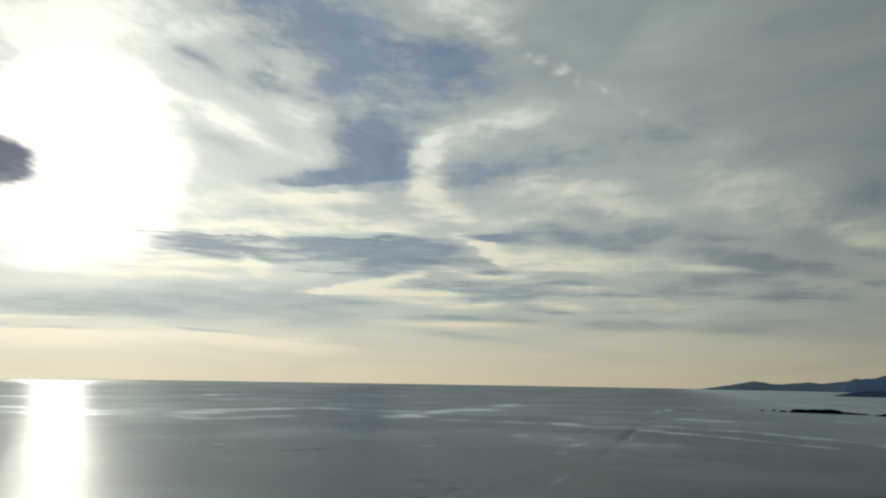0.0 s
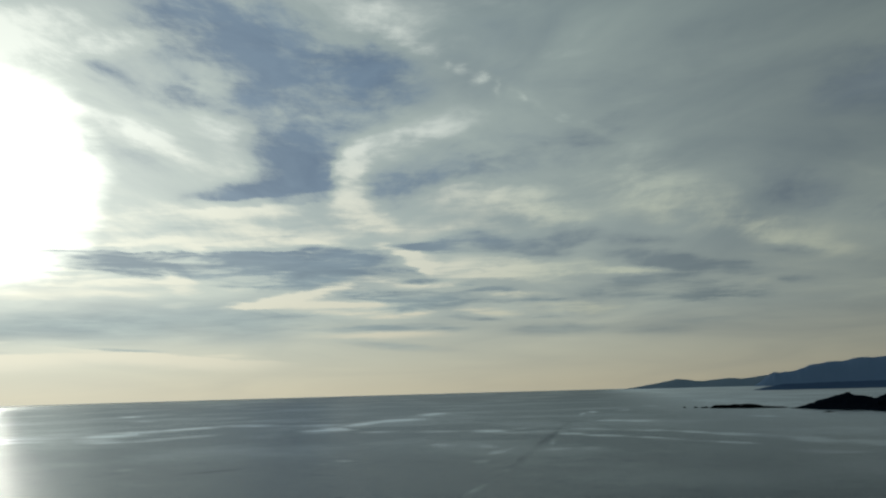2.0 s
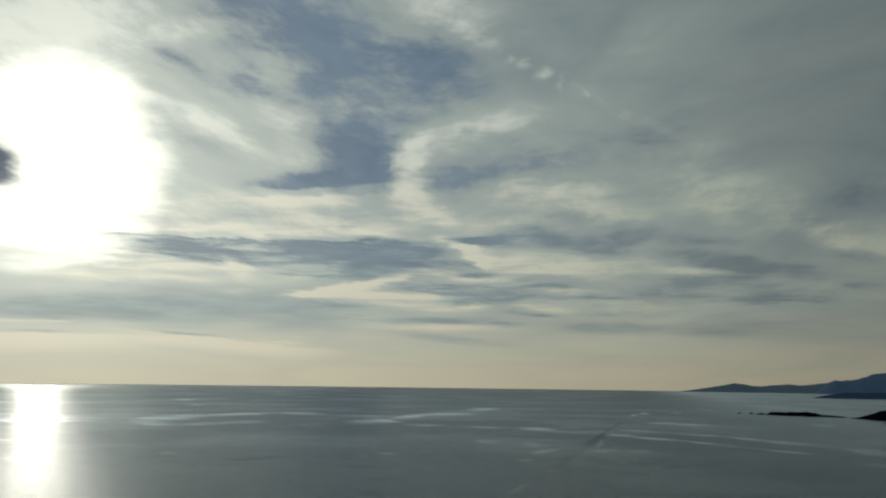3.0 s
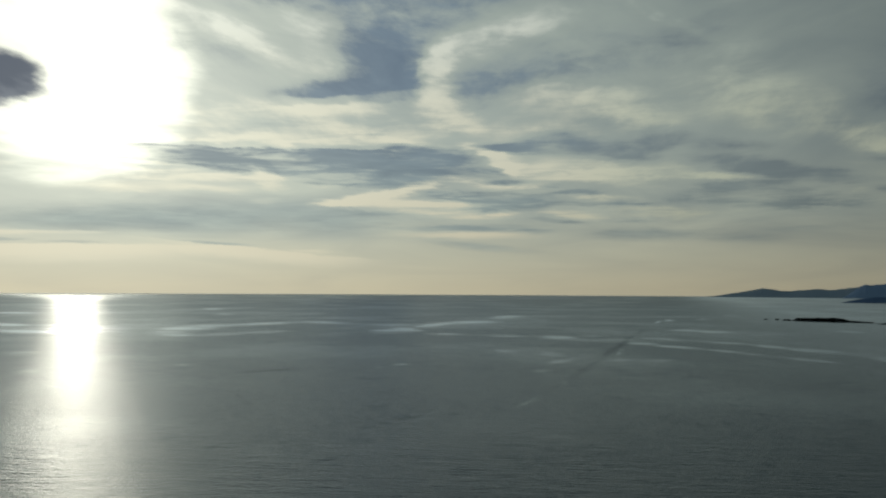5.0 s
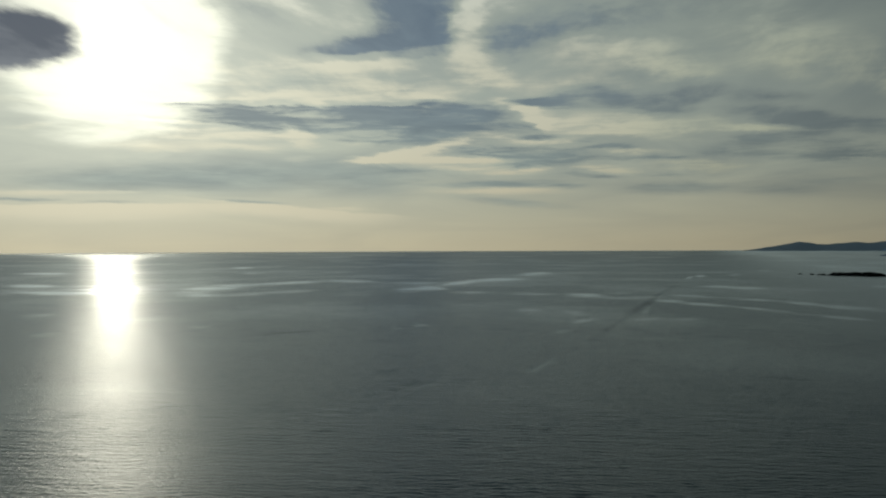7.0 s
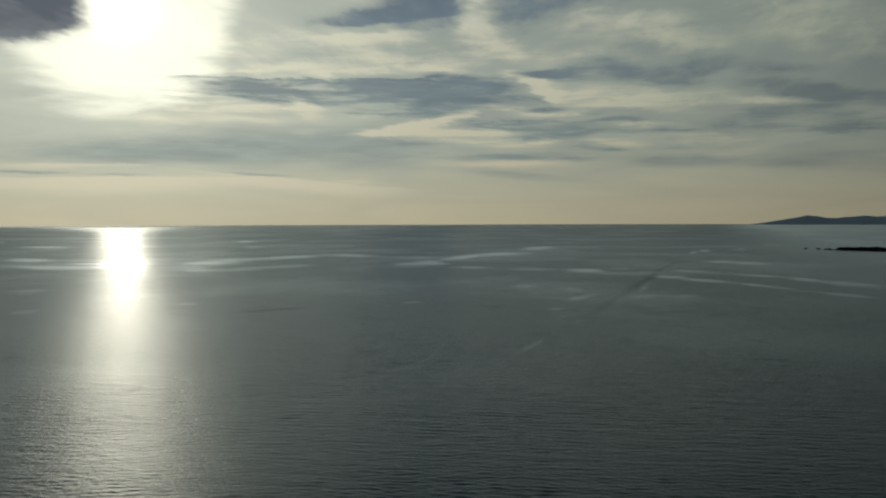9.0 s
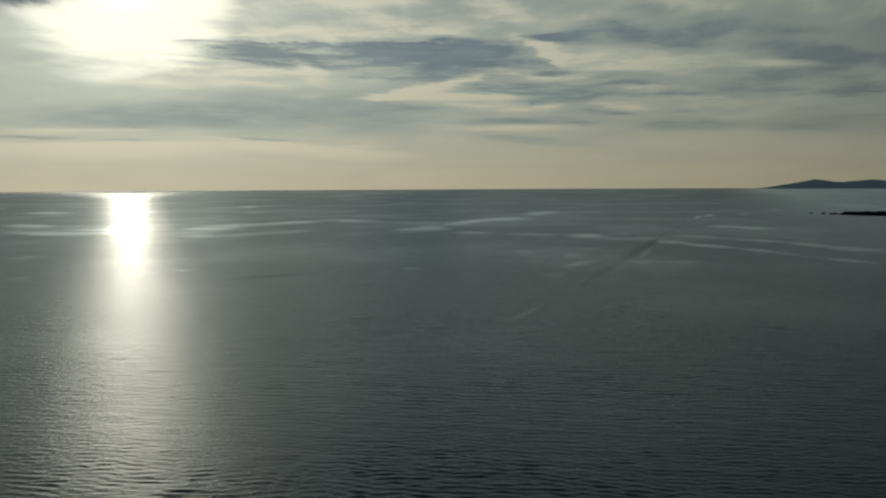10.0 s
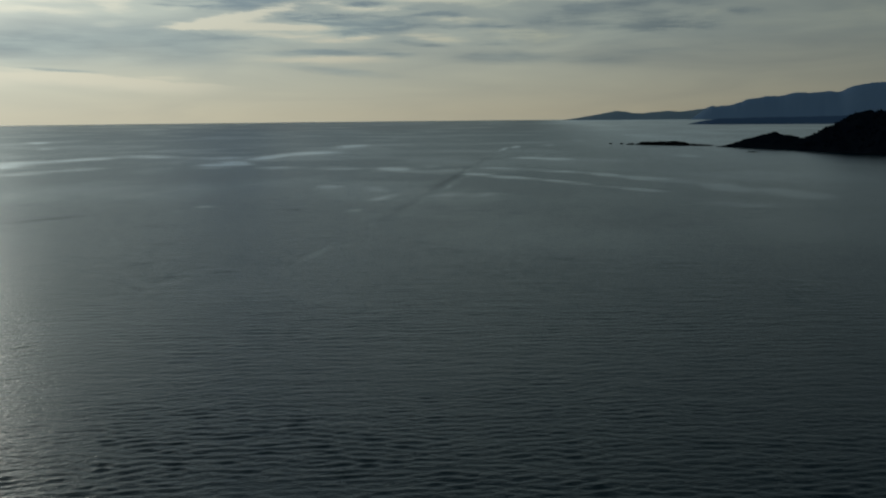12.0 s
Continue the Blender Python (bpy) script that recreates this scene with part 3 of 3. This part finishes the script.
# a thinner haze blue is put into the nearer hill and spit too
HAZY_MID_HILL = land_material("mid_hill_in_haze", (0.120, 0.190, 0.320), (0.132, 0.203, 0.335), 0.008, relief=0.0)


# ---------------------------------------------------------------- the sea: one sheet out to the horizon
def mesh_object(name, verts, faces, mat, smooth=True, parent=None):
    me = bpy.data.meshes.new(name)
    me.from_pydata(verts, [], faces)
    me.materials.append(mat)
    if smooth:
        me.polygons.foreach_set("use_smooth", np.ones(len(me.polygons), dtype=bool))
    me.update()
    ob = new(name, me)
    ob.parent = parent
    return ob


def ease(v, lo, hi):
    u = np.clip((v - lo) / (hi - lo), 0, 1)
    return u * u * (3 - 2 * u)


LATTICE = np.random.default_rng(11).random((256, 256))


def mottle(x, y, size, octaves=4):
    """Smooth random field between 0 and 1 over the plane, with blotches of that size in metres."""
    total, weight, gain = np.zeros_like(x), 0.0, 1.0
    for o in range(octaves):
        u, v = x / size * 2 ** o + 17.3 * o, y / size * 2 ** o + 5.1 * o
        iu, iv = np.floor(u).astype(int), np.floor(v).astype(int)
        fu, fv = u - iu, v - iv
        fu, fv = fu * fu * (3 - 2 * fu), fv * fv * (3 - 2 * fv)
        a, b = LATTICE[iu % 256, iv % 256], LATTICE[(iu + 1) % 256, iv % 256]
        c, d = LATTICE[iu % 256, (iv + 1) % 256], LATTICE[(iu + 1) % 256, (iv + 1) % 256]
        total += gain * ((a + (b - a) * fu) * (1 - fv) + (c + (d - c) * fu) * fv)
        weight += gain
        gain *= 0.55
    return total / weight


SLICKS = []


def slick(x, y, half_long, half_wide, turn, amount):
    """A band of smoother (or, below zero, more ruffled) water."""
    SLICKS.append((x, y, half_long, half_wide, radians(turn), amount))


slick(-716, 1522, 127, 9.6, 117, 0.63)
slick(-519, 1251, 85, 46.6, 125, 0.84)
slick(-365, 878, 82, 29.3, 121, 1.05)
slick(-300, 763, 76, 27.4, 134, 0.95)
slick(-276, 815, 136, 53.1, 127, 0.63)
slick(-267, 768, 73, 26.7, 114, 0.63)
slick(-184, 819, 99, 34.5, -90, 0.95)
slick(-165, 725, 38, 27.2, 123, 0.53)
slick(-185, 868, 91, 33.8, -93, 0.84)
slick(-144, 930, 93, 34.6, -106, 0.95)
slick(-112, 773, 46, 24.9, 82, 0.73)
slick(-134, 740, 40, 25.2, 88, 0.53)
slick(-92, 974, 84, 33.5, 118, 0.84)
slick(-26, 927, 42, 34.6, 130, 0.63)
slick(-328, 1530, 116, 25.9, 103, 0.53)
slick(-251, 1246, 76, 21.0, 102, 0.42)
slick(-14, 797, 58, 28.5, 87, 1.16)
slick(-5, 838, 55, 14.5, 102, 0.84)
slick(17, 922, 81, 16.8, -101, 0.95)
slick(48, 995, 88, 41.5, -117, 0.84)
slick(106, 1191, 95, 26.0, -103, 1.05)
slick(51, 1009, 49, 22.4, 79, 0.63)
slick(30, 748, 36, 23.3, 121, 0.95)
slick(69, 733, 32, 26.4, 126, 0.95)
slick(109, 715, 37, 19.1, 99, 1.05)
slick(115, 675, 44, 18.3, 125, 0.95)
slick(136, 730, 24, 14.1, 80, 0.63)
slick(143, 678, 28, 15.2, -139, 0.53)
slick(151, 634, 23, 13.4, 91, 1.05)
slick(165, 600, 35, 12.3, 111, 1.16)
slick(187, 549, 48, 8.9, 105, 1.05)
slick(205, 501, 28, 8.9, 107, 1.05)
slick(180, 688, 35, 18.0, 109, 0.73)
slick(206, 652, 39, 15.7, 110, 0.95)
slick(224, 611, 36, 11.2, 92, 0.95)
slick(233, 568, 37, 12.1, 91, 1.05)
slick(233, 835, 32, 20.9, 82, 0.84)
slick(249, 809, 39, 19.6, 83, 1.05)
slick(281, 1092, 57, 8.6, 75, 1.16)
slick(256, 1038, 76, 4.0, -106, 0.95)
slick(332, 1139, 63, 10.7, 73, 0.53)
slick(408, 1278, 80, 15.9, 75, 0.32)
slick(57, 550, 33, 10.3, 92, 0.53)
slick(80, 537, 31, 9.1, 89, 0.58)
slick(81, 490, 33, 6.5, -112, 0.53)
slick(63, 431, 12, 5.1, 77, 0.42)
slick(67, 384, 10, 1.9, -103, 0.42)
slick(110, 493, 16, 9.8, 61, 0.53)
slick(129, 492, 17, 10.6, 53, 0.37)
slick(119, 545, 54, 2.4, -104, 0.47)
slick(159, 700, 97, 2.6, -105, 0.42)
slick(147, 663, 311, 4.8, -106, -0.34)
slick(79, 426, 84, 3.0, -106, -0.17)
slick(45, 314, 33, 2.3, -106, 0.32)
slick(15, 285, 31, 2.7, -107, 0.32)
slick(-6, 443, 12, 3.5, 97, 0.26)
slick(3, 461, 9, 6.5, 85, 0.47)
slick(112, 306, 10, 5.0, 77, 0.47)
slick(74, 299, 6, 5.1, 90, 0.26)
slick(133, 308, 13, 7.0, 114, 0.21)
slick(46, 252, 7, 5.9, 137, 0.21)
slick(-94, 453, 9, 5.4, 120, 0.32)
slick(-196, 520, 26, 12.4, 119, 0.42)
slick(-148, 418, 16, 7.1, 110, 0.32)
slick(-51, 426, 28, 6.3, -134, -0.32)
slick(240, 561, 51, 14.6, 94, 0.84)
slick(251, 503, 53, 14.0, 83, 1.05)
slick(263, 460, 41, 16.1, 84, 1.05)
slick(217, 419, 23, 14.5, 124, 0.42)
slick(364, 825, 37, 15.4, 78, 0.53)


def calmness(x, y):
    wx = x + 50 * (mottle(x, y, 160.0) - 0.5) + 60 * (mottle(x + 900, y, 26.0, 4) - 0.5)
    wy = y + 90 * (mottle(x, y + 700, 190.0) - 0.5) + 130 * (mottle(x, y + 300, 40.0, 4) - 0.5)
    total = np.zeros_like(x)
    for cx, cy, hl, hw, turn, amount in SLICKS:
        bend = 0.10 if hw > 12 else 0.03        # narrow wakes run straight, slicks wander
        ox, oy = x + bend * (wx - x) - cx, y + bend * (wy - y) - cy
        u = (ox * math.cos(turn) + oy * math.sin(turn)) / hl
        v = (oy * math.cos(turn) - ox * math.sin(turn)) / hw
        g = np.clip(1 - np.sqrt(u * u + v * v), 0, 1)
        total += amount * g * g * (3 - 2 * g)
    broken = mottle(x, y * 0.45, 14.0, 4)
    threads = 0.6 * ease(mottle(x * 0.08 + 40, y, 11.0, 3), 0.30, 0.70) + 0.6 * ease(mottle(x * 0.25, y + 80, 27.0, 4), 0.32, 0.62)
    total = total * (0.45 + 1.1 * broken) * np.where(total > 0, 0.25 + 1.25 * threads, 1.0)
    patches = ease(mottle(x * 0.6, y * 0.45, 50.0, 5), 0.44, 0.78)
    lee = 0.62 * ease(x - 0.25 * y, 0, 220) * ease(np.hypot(x, y), 170, 420)      # sheltered by the headland
    return np.clip(total + 0.26 * patches + lee, -0.6, 1.0)


def sea_sheet():
    rings = [0.0, 12.0, 24.0, 36.0, 46.0, 54.0]
    rings += list(np.arange(60.0, 200.0, 0.32)) + list(np.arange(200.0, 430.0, 0.45)) + list(np.arange(430.0, 1100.0, 1.6)) + list(np.arange(1100.0, 2000.0, 4.0)) + list(np.arange(2000.0, 4880.0, 12.0)) + [4880.0]
    turn = np.concatenate([np.arange(-36, 54, 0.15), np.arange(54, 324, 6.0)])
    r, a = np.meshgrid(np.array(rings[1:]), np.radians(turn), indexing="ij")
    x, y = r * np.sin(a) + 22, r * np.cos(a) + 30
    rng = np.random.default_rng(4)
    z = np.zeros_like(x)
    gust = np.zeros_like(x)

    def band(count, short, long, slope, spread, near0, near1, far0, far1):
        """Waves of one range of lengths, which stand between two distances."""
        total = np.zeros_like(x)
        for _ in range(count):
            length = short * (long / short) ** rng.random()
            heading = radians(rng.normal(-5, spread))
            k = 2 * math.pi / length
            total += slope * math.sqrt(2 / count) / k * np.sin(k * (math.sin(heading) * x - math.cos(heading) * y) + rng.random() * 6.28)
        return total * ease(r, near0, near1) * (1 - ease(r, far0, far1))

    for _ in range(10):
        length, heading = 25 + 60 * rng.random(), rng.random() * 6.28
        gust += np.sin(math.sin(heading) * 6.28 / length * x + math.cos(heading) * 6.28 / length * y + rng.random() * 6.28)
    uneven = np.clip(1.0 + 0.06 * gust, 0.6, 1.4)
    z += band(70, 1.1, 2.2, 0.130, 16, 56, 70, 120, 190) * uneven
    z += band(48, 1.7, 3.0, 0.045, 22, 120, 190, 280, 420) * uneven
    z += band(10, 5.0, 9.0, 0.008, 25, 56, 70, 300, 500)
    z += band(48, 4.5, 9.0, 0.030, 17, 280, 400, 950, 1350)
    z += band(30, 6.5, 13.0, 0.042, 22, 950, 1350, 1800, 2500)
    z += band(30, 15.0, 30.0, 0.030, 20, 1800, 2500, 6000, 7000)
    calm = calmness(x, y)
    z *= 1 - 0.5 * np.clip(calm, 0, 1)
    z *= 1 - ease(np.abs((np.degrees(a) + 180) % 360 - 180 - 9), 40, 44)
    n_r, n_a = x.shape
    verts = [(22.0, 30.0, 0.0)] + np.stack([x.ravel(), y.ravel(), z.ravel()], 1).tolist()
    i, j = np.meshgrid(np.arange(n_r - 1), np.arange(n_a), indexing="ij")
    j2 = (j + 1) % n_a
    quads = np.stack([1 + i * n_a + j, 1 + i * n_a + j2, 1 + (i + 1) * n_a + j2, 1 + (i + 1) * n_a + j], -1).reshape(-1, 4).tolist()
    fan = [(0, 1 + (c + 1) % n_a, 1 + c) for c in range(n_a)]
    ob = mesh_object("water", verts, fan + quads, WATER)
    layer = ob.data.attributes.new("calm", "FLOAT", "POINT")
    layer.data.foreach_set("value", np.concatenate([[0.0], calm.ravel()]))
    return tagged(ob, "calm grey-green sea with fine wind ripples and pale slicks", "sea", kind="structure")


sea_sheet()


# ---------------------------------------------------------------- distant hills
def fbm(x, y, scale, octaves=5):
    return noise.fractal(Vector((x / scale, y / scale, 3.7)), 0.9, 2.1, octaves)


def ridge(name, label, mat, near, deep, stations, heights, rough, cols, rows=16):
    """A range of hills along a stretch of the horizon: a sheet that rises from the sea at distance near to its crest and falls behind it."""
    a0, a1 = stations[0], stations[-1]
    verts, faces = [], []
    for c in range(cols + 1):
        deg = a0 + (a1 - a0) * c / cols
        lo = np.interp([deg - 0.2, deg - 0.07, deg, deg + 0.07, deg + 0.2], stations, heights).mean()
        crest = max(0.0, lo + rough * fbm(deg * 30, near, 22) * min(1.0, lo / 25))
        s, k = math.sin(radians(deg)), math.cos(radians(deg))
        for j in range(rows + 1):
            v = j / rows
            rise = math.sin(min(v / 0.72, 1.0) * math.pi / 2) ** 1.2 if v <= 0.72 else 1 - ((v - 0.72) / 0.28) ** 2
            r = near + deep * v + 0.15 * deep * fbm(deg * 5, 9.0, 30)
            gully = 1 + 0.04 * (1 - abs(2 * v - 1)) * fbm(deg * 10 + 12 * v, v * 20, 16) * (v < 0.66)
            verts.append((20 + r * s, 30 + r * k, crest * rise * gully - 1.5 + 1.5 * rise))
    for c in range(cols):
        for j in range(rows):
            p = c * (rows + 1) + j
            faces.append((p, p + rows + 1, p + rows + 2, p + 1))
    return tagged(mesh_object(name, verts, faces, mat), label, "hills")


ridge("mountain_range", "long mountain range along the evening coast, blue-grey with painted haze", HAZY_FAR_HILL, 4400, 300,
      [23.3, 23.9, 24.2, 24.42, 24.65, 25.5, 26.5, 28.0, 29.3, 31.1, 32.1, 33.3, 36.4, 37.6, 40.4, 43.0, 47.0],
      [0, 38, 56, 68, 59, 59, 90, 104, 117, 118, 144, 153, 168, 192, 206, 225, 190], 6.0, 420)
ridge("mountain_range", "low hills at the far end of the coast, paled by painted haze", HAZY_PALE_HILL, 4560, 260,
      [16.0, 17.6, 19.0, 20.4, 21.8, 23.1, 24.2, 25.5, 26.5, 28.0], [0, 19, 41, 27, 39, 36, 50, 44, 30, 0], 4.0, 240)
ridge("hill", "wooded hill behind the headland, dark blue with painted haze", HAZY_MID_HILL, 3200, 300, [33.8, 35.0, 36.6, 38.4, 40.3, 43.0, 46.0], [0, 58, 92, 102, 101, 96, 60], 4.0, 160)
ridge("spit", "low spit of land at the hills' foot, dark blue with painted haze", HAZY_MID_HILL, 2800, 170, [23.2, 24.0, 24.8, 26.4, 28.2, 30.5, 34.0, 38.0, 42.0], [0, 9, 15, 16, 18, 20, 24, 26, 10], 2.0, 220, 10)


# ---------------------------------------------------------------- the wooded headland
TIP, ALONG, INLAND = Vector((474, 1008, 0)), Vector((0.2195, -0.9756, 0)), Vector((0.9756, 0.2195, 0))


def headland_height(s, q):
    """Height over the sea, s metres from the tip along the shore and q metres inland."""
    if s < 0:
        return -2.0
    hump = float(np.interp(s, [0, 12, 30, 42, 50, 55, 60, 72, 96, 140], [0, 3.2, 8.2, 10.6, 12.6, 13.2, 12.4, 12.0, 10.0, 4.0])) + 0.8 * fbm(s, 5.0, 7) * min(1.0, s / 20)
    main = 33.0 * float(ease(np.float64(s), 96, 156)) + 1.5 * float(ease(np.float64(s), 250, 266))
    tail = 1 - float(ease(np.float64(s), 470, 560))
    shore = 5 * fbm(s, 11.0, 40)
    q = q - shore
    w_h, w_m = 22.0, 55.0
    knob = 2.8 * math.exp(-((s - 58) / 4.2) ** 2 - ((q - 27) / 6) ** 2)
    front_h = math.sin(max(0.0, min(1.0, q / w_h)) * math.pi / 2) ** 0.9 * (1 - float(ease(np.float64(q), 32, 78)))
    front_m = math.sin(max(0.0, min(1.0, q / w_m)) * math.pi / 2) ** 0.8 * (1 - float(ease(np.float64(q), 150, 230)))
    low = max(0.0, hump)
    h = low * front_h * (1 - 0.5 * float(ease(np.float64(s), 115, 170))) + main * front_m + knob
    h *= tail
    if q < 0:
        return max(-3.0, q * 0.5)
    return h * (1 + 0.10 * fbm(s, q, 28)) + 0.25 - 2.5 * float(ease(np.float64(q), 215, 240))


def on_headland(s, q, z):
    p = TIP + ALONG * s + INLAND * q
    return (p.x, p.y, z)


def headland():
    cols, rows = 260, 100
    verts, faces = [], []
    for c in range(cols + 1):
        for j in range(rows + 1):
            s, q = -6 + 570 * c / cols, -10 + 255 * j / rows
            verts.append(on_headland(s, q, headland_height(s, q)))
    for c in range(cols):
        for j in range(rows):
            p = c * (rows + 1) + j
            faces.append((p, p + 1, p + rows + 2, p + rows + 1))
    return tagged(mesh_object("headland", verts, faces, FOREST), "steep headland covered with scrub above the sea, painted backlit dark", "headland", kind="structure")


headland()


def clump_template(seed):
    bm = bmesh.new()
    bmesh.ops.create_icosphere(bm, subdivisions=1, radius=1.0)
    rng = random.Random(seed)
    for v in bm.verts:
        v.co *= 0.72 + 0.5 * rng.random()
    out = [tuple(v.co) for v in bm.verts], [tuple(v.index for v in f.verts) for f in bm.faces]
    bm.free()
    return out


def forest_cover():
    """Tree crowns and bushes over the whole headland, as one mass."""
    rng = random.Random(7)
    shapes = [clump_template(i) for i in range(6)]
    verts, faces = [], []
    made = 0
    while made < 3800:
        s, q = 4 + 540 * rng.random(), 2 + 200 * rng.random() ** 1.3
        h = headland_height(s, q)
        if h < 1.6:
            continue
        made += 1
        size = (0.55 + 0.8 * rng.random()) * (0.5 if s < 125 else 1.0)
        if h < 4:
            size *= 0.5
        vs, fs = shapes[made % 6]
        base = len(verts)
        x, y, z = on_headland(s, q, h)
        tall = 0.8 + 0.5 * rng.random()
        for vx, vy, vz in vs:
            verts.append((x + vx * size, y + vy * size, z + size * 0.35 + vz * size * tall))
        faces.extend(tuple(base + i for i in f) for f in fs)
    return tagged(mesh_object("woodland", verts, faces, LEAVES, smooth=False), "dense evergreen scrub and trees on the headland, painted backlit dark", "woodland", kind="stuff")


forest_cover()


# ---------------------------------------------------------------- single trees that stand out on the headland's crest
def part(name, verts, faces, mat, parent, smooth=False):
    return mesh_object(name, verts, faces, mat, smooth, parent)


def crest_tree(seed, height):
    """A wind-bent evergreen: a tapered trunk with limbs, and a crown of many clumps."""
    rng = random.Random(seed)
    tree = new("tree")
    verts, faces = [], []

    def limb(a, b, ra, rb, sides=6):
        base = len(verts)
        axis = (b - a).normalized()
        side = axis.orthogonal().normalized()
        up = axis.cross(side)
        for p, r in ((a, ra), (b, rb)):
            for k in range(sides):
                t = 2 * math.pi * k / sides
                verts.append(tuple(p + (side * math.cos(t) + up * math.sin(t)) * r))
        for k in range(sides):
            faces.append((base + k, base + (k + 1) % sides, base + sides + (k + 1) % sides, base + sides + k))

    lean = Vector((rng.uniform(-0.15, 0.15), rng.uniform(-0.1, 0.1), 1.0)) * height
    knee, top = lean * 0.45, lean * 0.8
    limb(Vector((0, 0, -0.4)), knee, 0.05 * height, 0.035 * height)
    limb(knee, top, 0.035 * height, 0.012 * height)
    tips = [top]
    for k in range(5):
        a = 2 * math.pi * (k + rng.random() * 0.6) / 5
        start = knee + (top - knee) * rng.uniform(0.0, 0.7)
        tip = start + Vector((math.cos(a), math.sin(a), rng.uniform(0.2, 0.6))) * height * rng.uniform(0.22, 0.36)
        limb(start, tip, 0.018 * height, 0.006 * height, 5)
        tips.append(tip)
    part("trunk", verts, faces, BARK, tree, True)
    shapes = [clump_template(seed * 10 + k) for k in range(4)]
    cv, cf = [], []
    for k in range(46):
        c = rng.choice(tips) + Vector((rng.gauss(0, 0.10), rng.gauss(0, 0.10), rng.gauss(0.03, 0.07))) * height
        size = height * rng.uniform(0.055, 0.12)
        vs, fs = shapes[k % 4]
        base = len(cv)
        cv.extend((c.x + vx * size, c.y + vy * size, c.z + vz * size * 0.75) for vx, vy, vz in vs)
        cf.extend(tuple(base + i for i in f) for f in fs)
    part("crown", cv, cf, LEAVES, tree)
    return tagged(tree, "wind-bent evergreen tree on the headland's crest, its crown painted backlit dark", "tree", group="trees on the headland")


def plant_crest():
    rng = random.Random(21)
    kinds = [crest_tree(3, 2.8), crest_tree(8, 2.3), crest_tree(5, 3.1)]
    for n in range(24):
        s, q = (168 + 13.0 * n if n < 14 else 256 + 5.0 * (n - 14)) + rng.uniform(-4, 4), rng.uniform(46, 66)
        x, y, z = on_headland(s, q, headland_height(s, q))
        m = pose(x, y, z - 0.5, 0, 0, rng.uniform(0, 360))
        if n < 3:
            kinds[n].matrix_basis = m
        else:
            copy_thing(kinds[n % 3], m)


plant_crest()


# ---------------------------------------------------------------- islet and rocks off the headland
def rock_mass(name, label, cx, cy, half_long, half_wide, top, turn, seed, peak=0.0, group=""):
    """A low rock standing out of the sea, highest at peak (-1..1) along its length."""
    cols, rows = (72, 20) if half_long > 20 else (16, 10)
    verts, faces = [], []
    c, s = math.cos(radians(turn)), math.sin(radians(turn))
    for i in range(cols + 1):
        for j in range(rows + 1):
            u, v = 2 * i / cols - 1, 2 * j / rows - 1
            body = max(0.0, 1 - abs(u) ** 12) * max(0.0, 1 - v * v) ** 0.6
            lift = 0.72 + 0.28 * math.exp(-((u - peak) / 0.2) ** 2) - 0.44 * float(ease(np.float64(u), 0.1, 0.6))
            n = fbm(u * half_long + seed * 31, v * half_wide, half_wide * 0.9)
            h = top * body * lift * (1 + 0.45 * n) - 0.5 + 0.5 * body
            x, y = u * half_long, v * half_wide * (1 - 0.30 * abs(u)) + 1.5 * fbm(u * half_long, seed, half_long / 3)
            verts.append((cx + c * x - s * y, cy + s * x + c * y, h))
    for i in range(cols):
        for j in range(rows):
            p = i * (rows + 1) + j
            faces.append((p, p + rows + 1, p + rows + 2, p + 1))
    return tagged(mesh_object(name, verts, faces, ROCK), label, "rock" if half_long < 20 else "islet", group=group)


rock_mass("islet", "long low dark rocky islet awash at its ends", 455, 1068, 47, 10, 5.0, -50, 1, peak=-0.05)
rock_mass("rock", "small dark rock standing out of the sea", 420, 1108, 6.5, 3.0, 1.6, -45, 2, 0.2, "rocks off the islet")
rock_mass("rock", "small dark rock standing out of the sea", 415, 1126, 3.0, 1.6, 1.5, -30, 3, 0.0, "rocks off the islet")
rock_mass("rock", "small dark rock standing out of the sea", 406, 1139, 2.8, 1.6, 1.1, -40, 4, -0.2, "rocks off the islet")
rock_mass("rock", "flat dark reef just above the water", 448, 869, 6.0, 2.5, 0.9, -50, 5, 0.0, "rocks off the islet")
rock_mass("rock", "flat dark reef awash off the headland", 425, 551, 18.0, 2.6, 0.7, 81, 6, 0.0, "rocks off the islet")
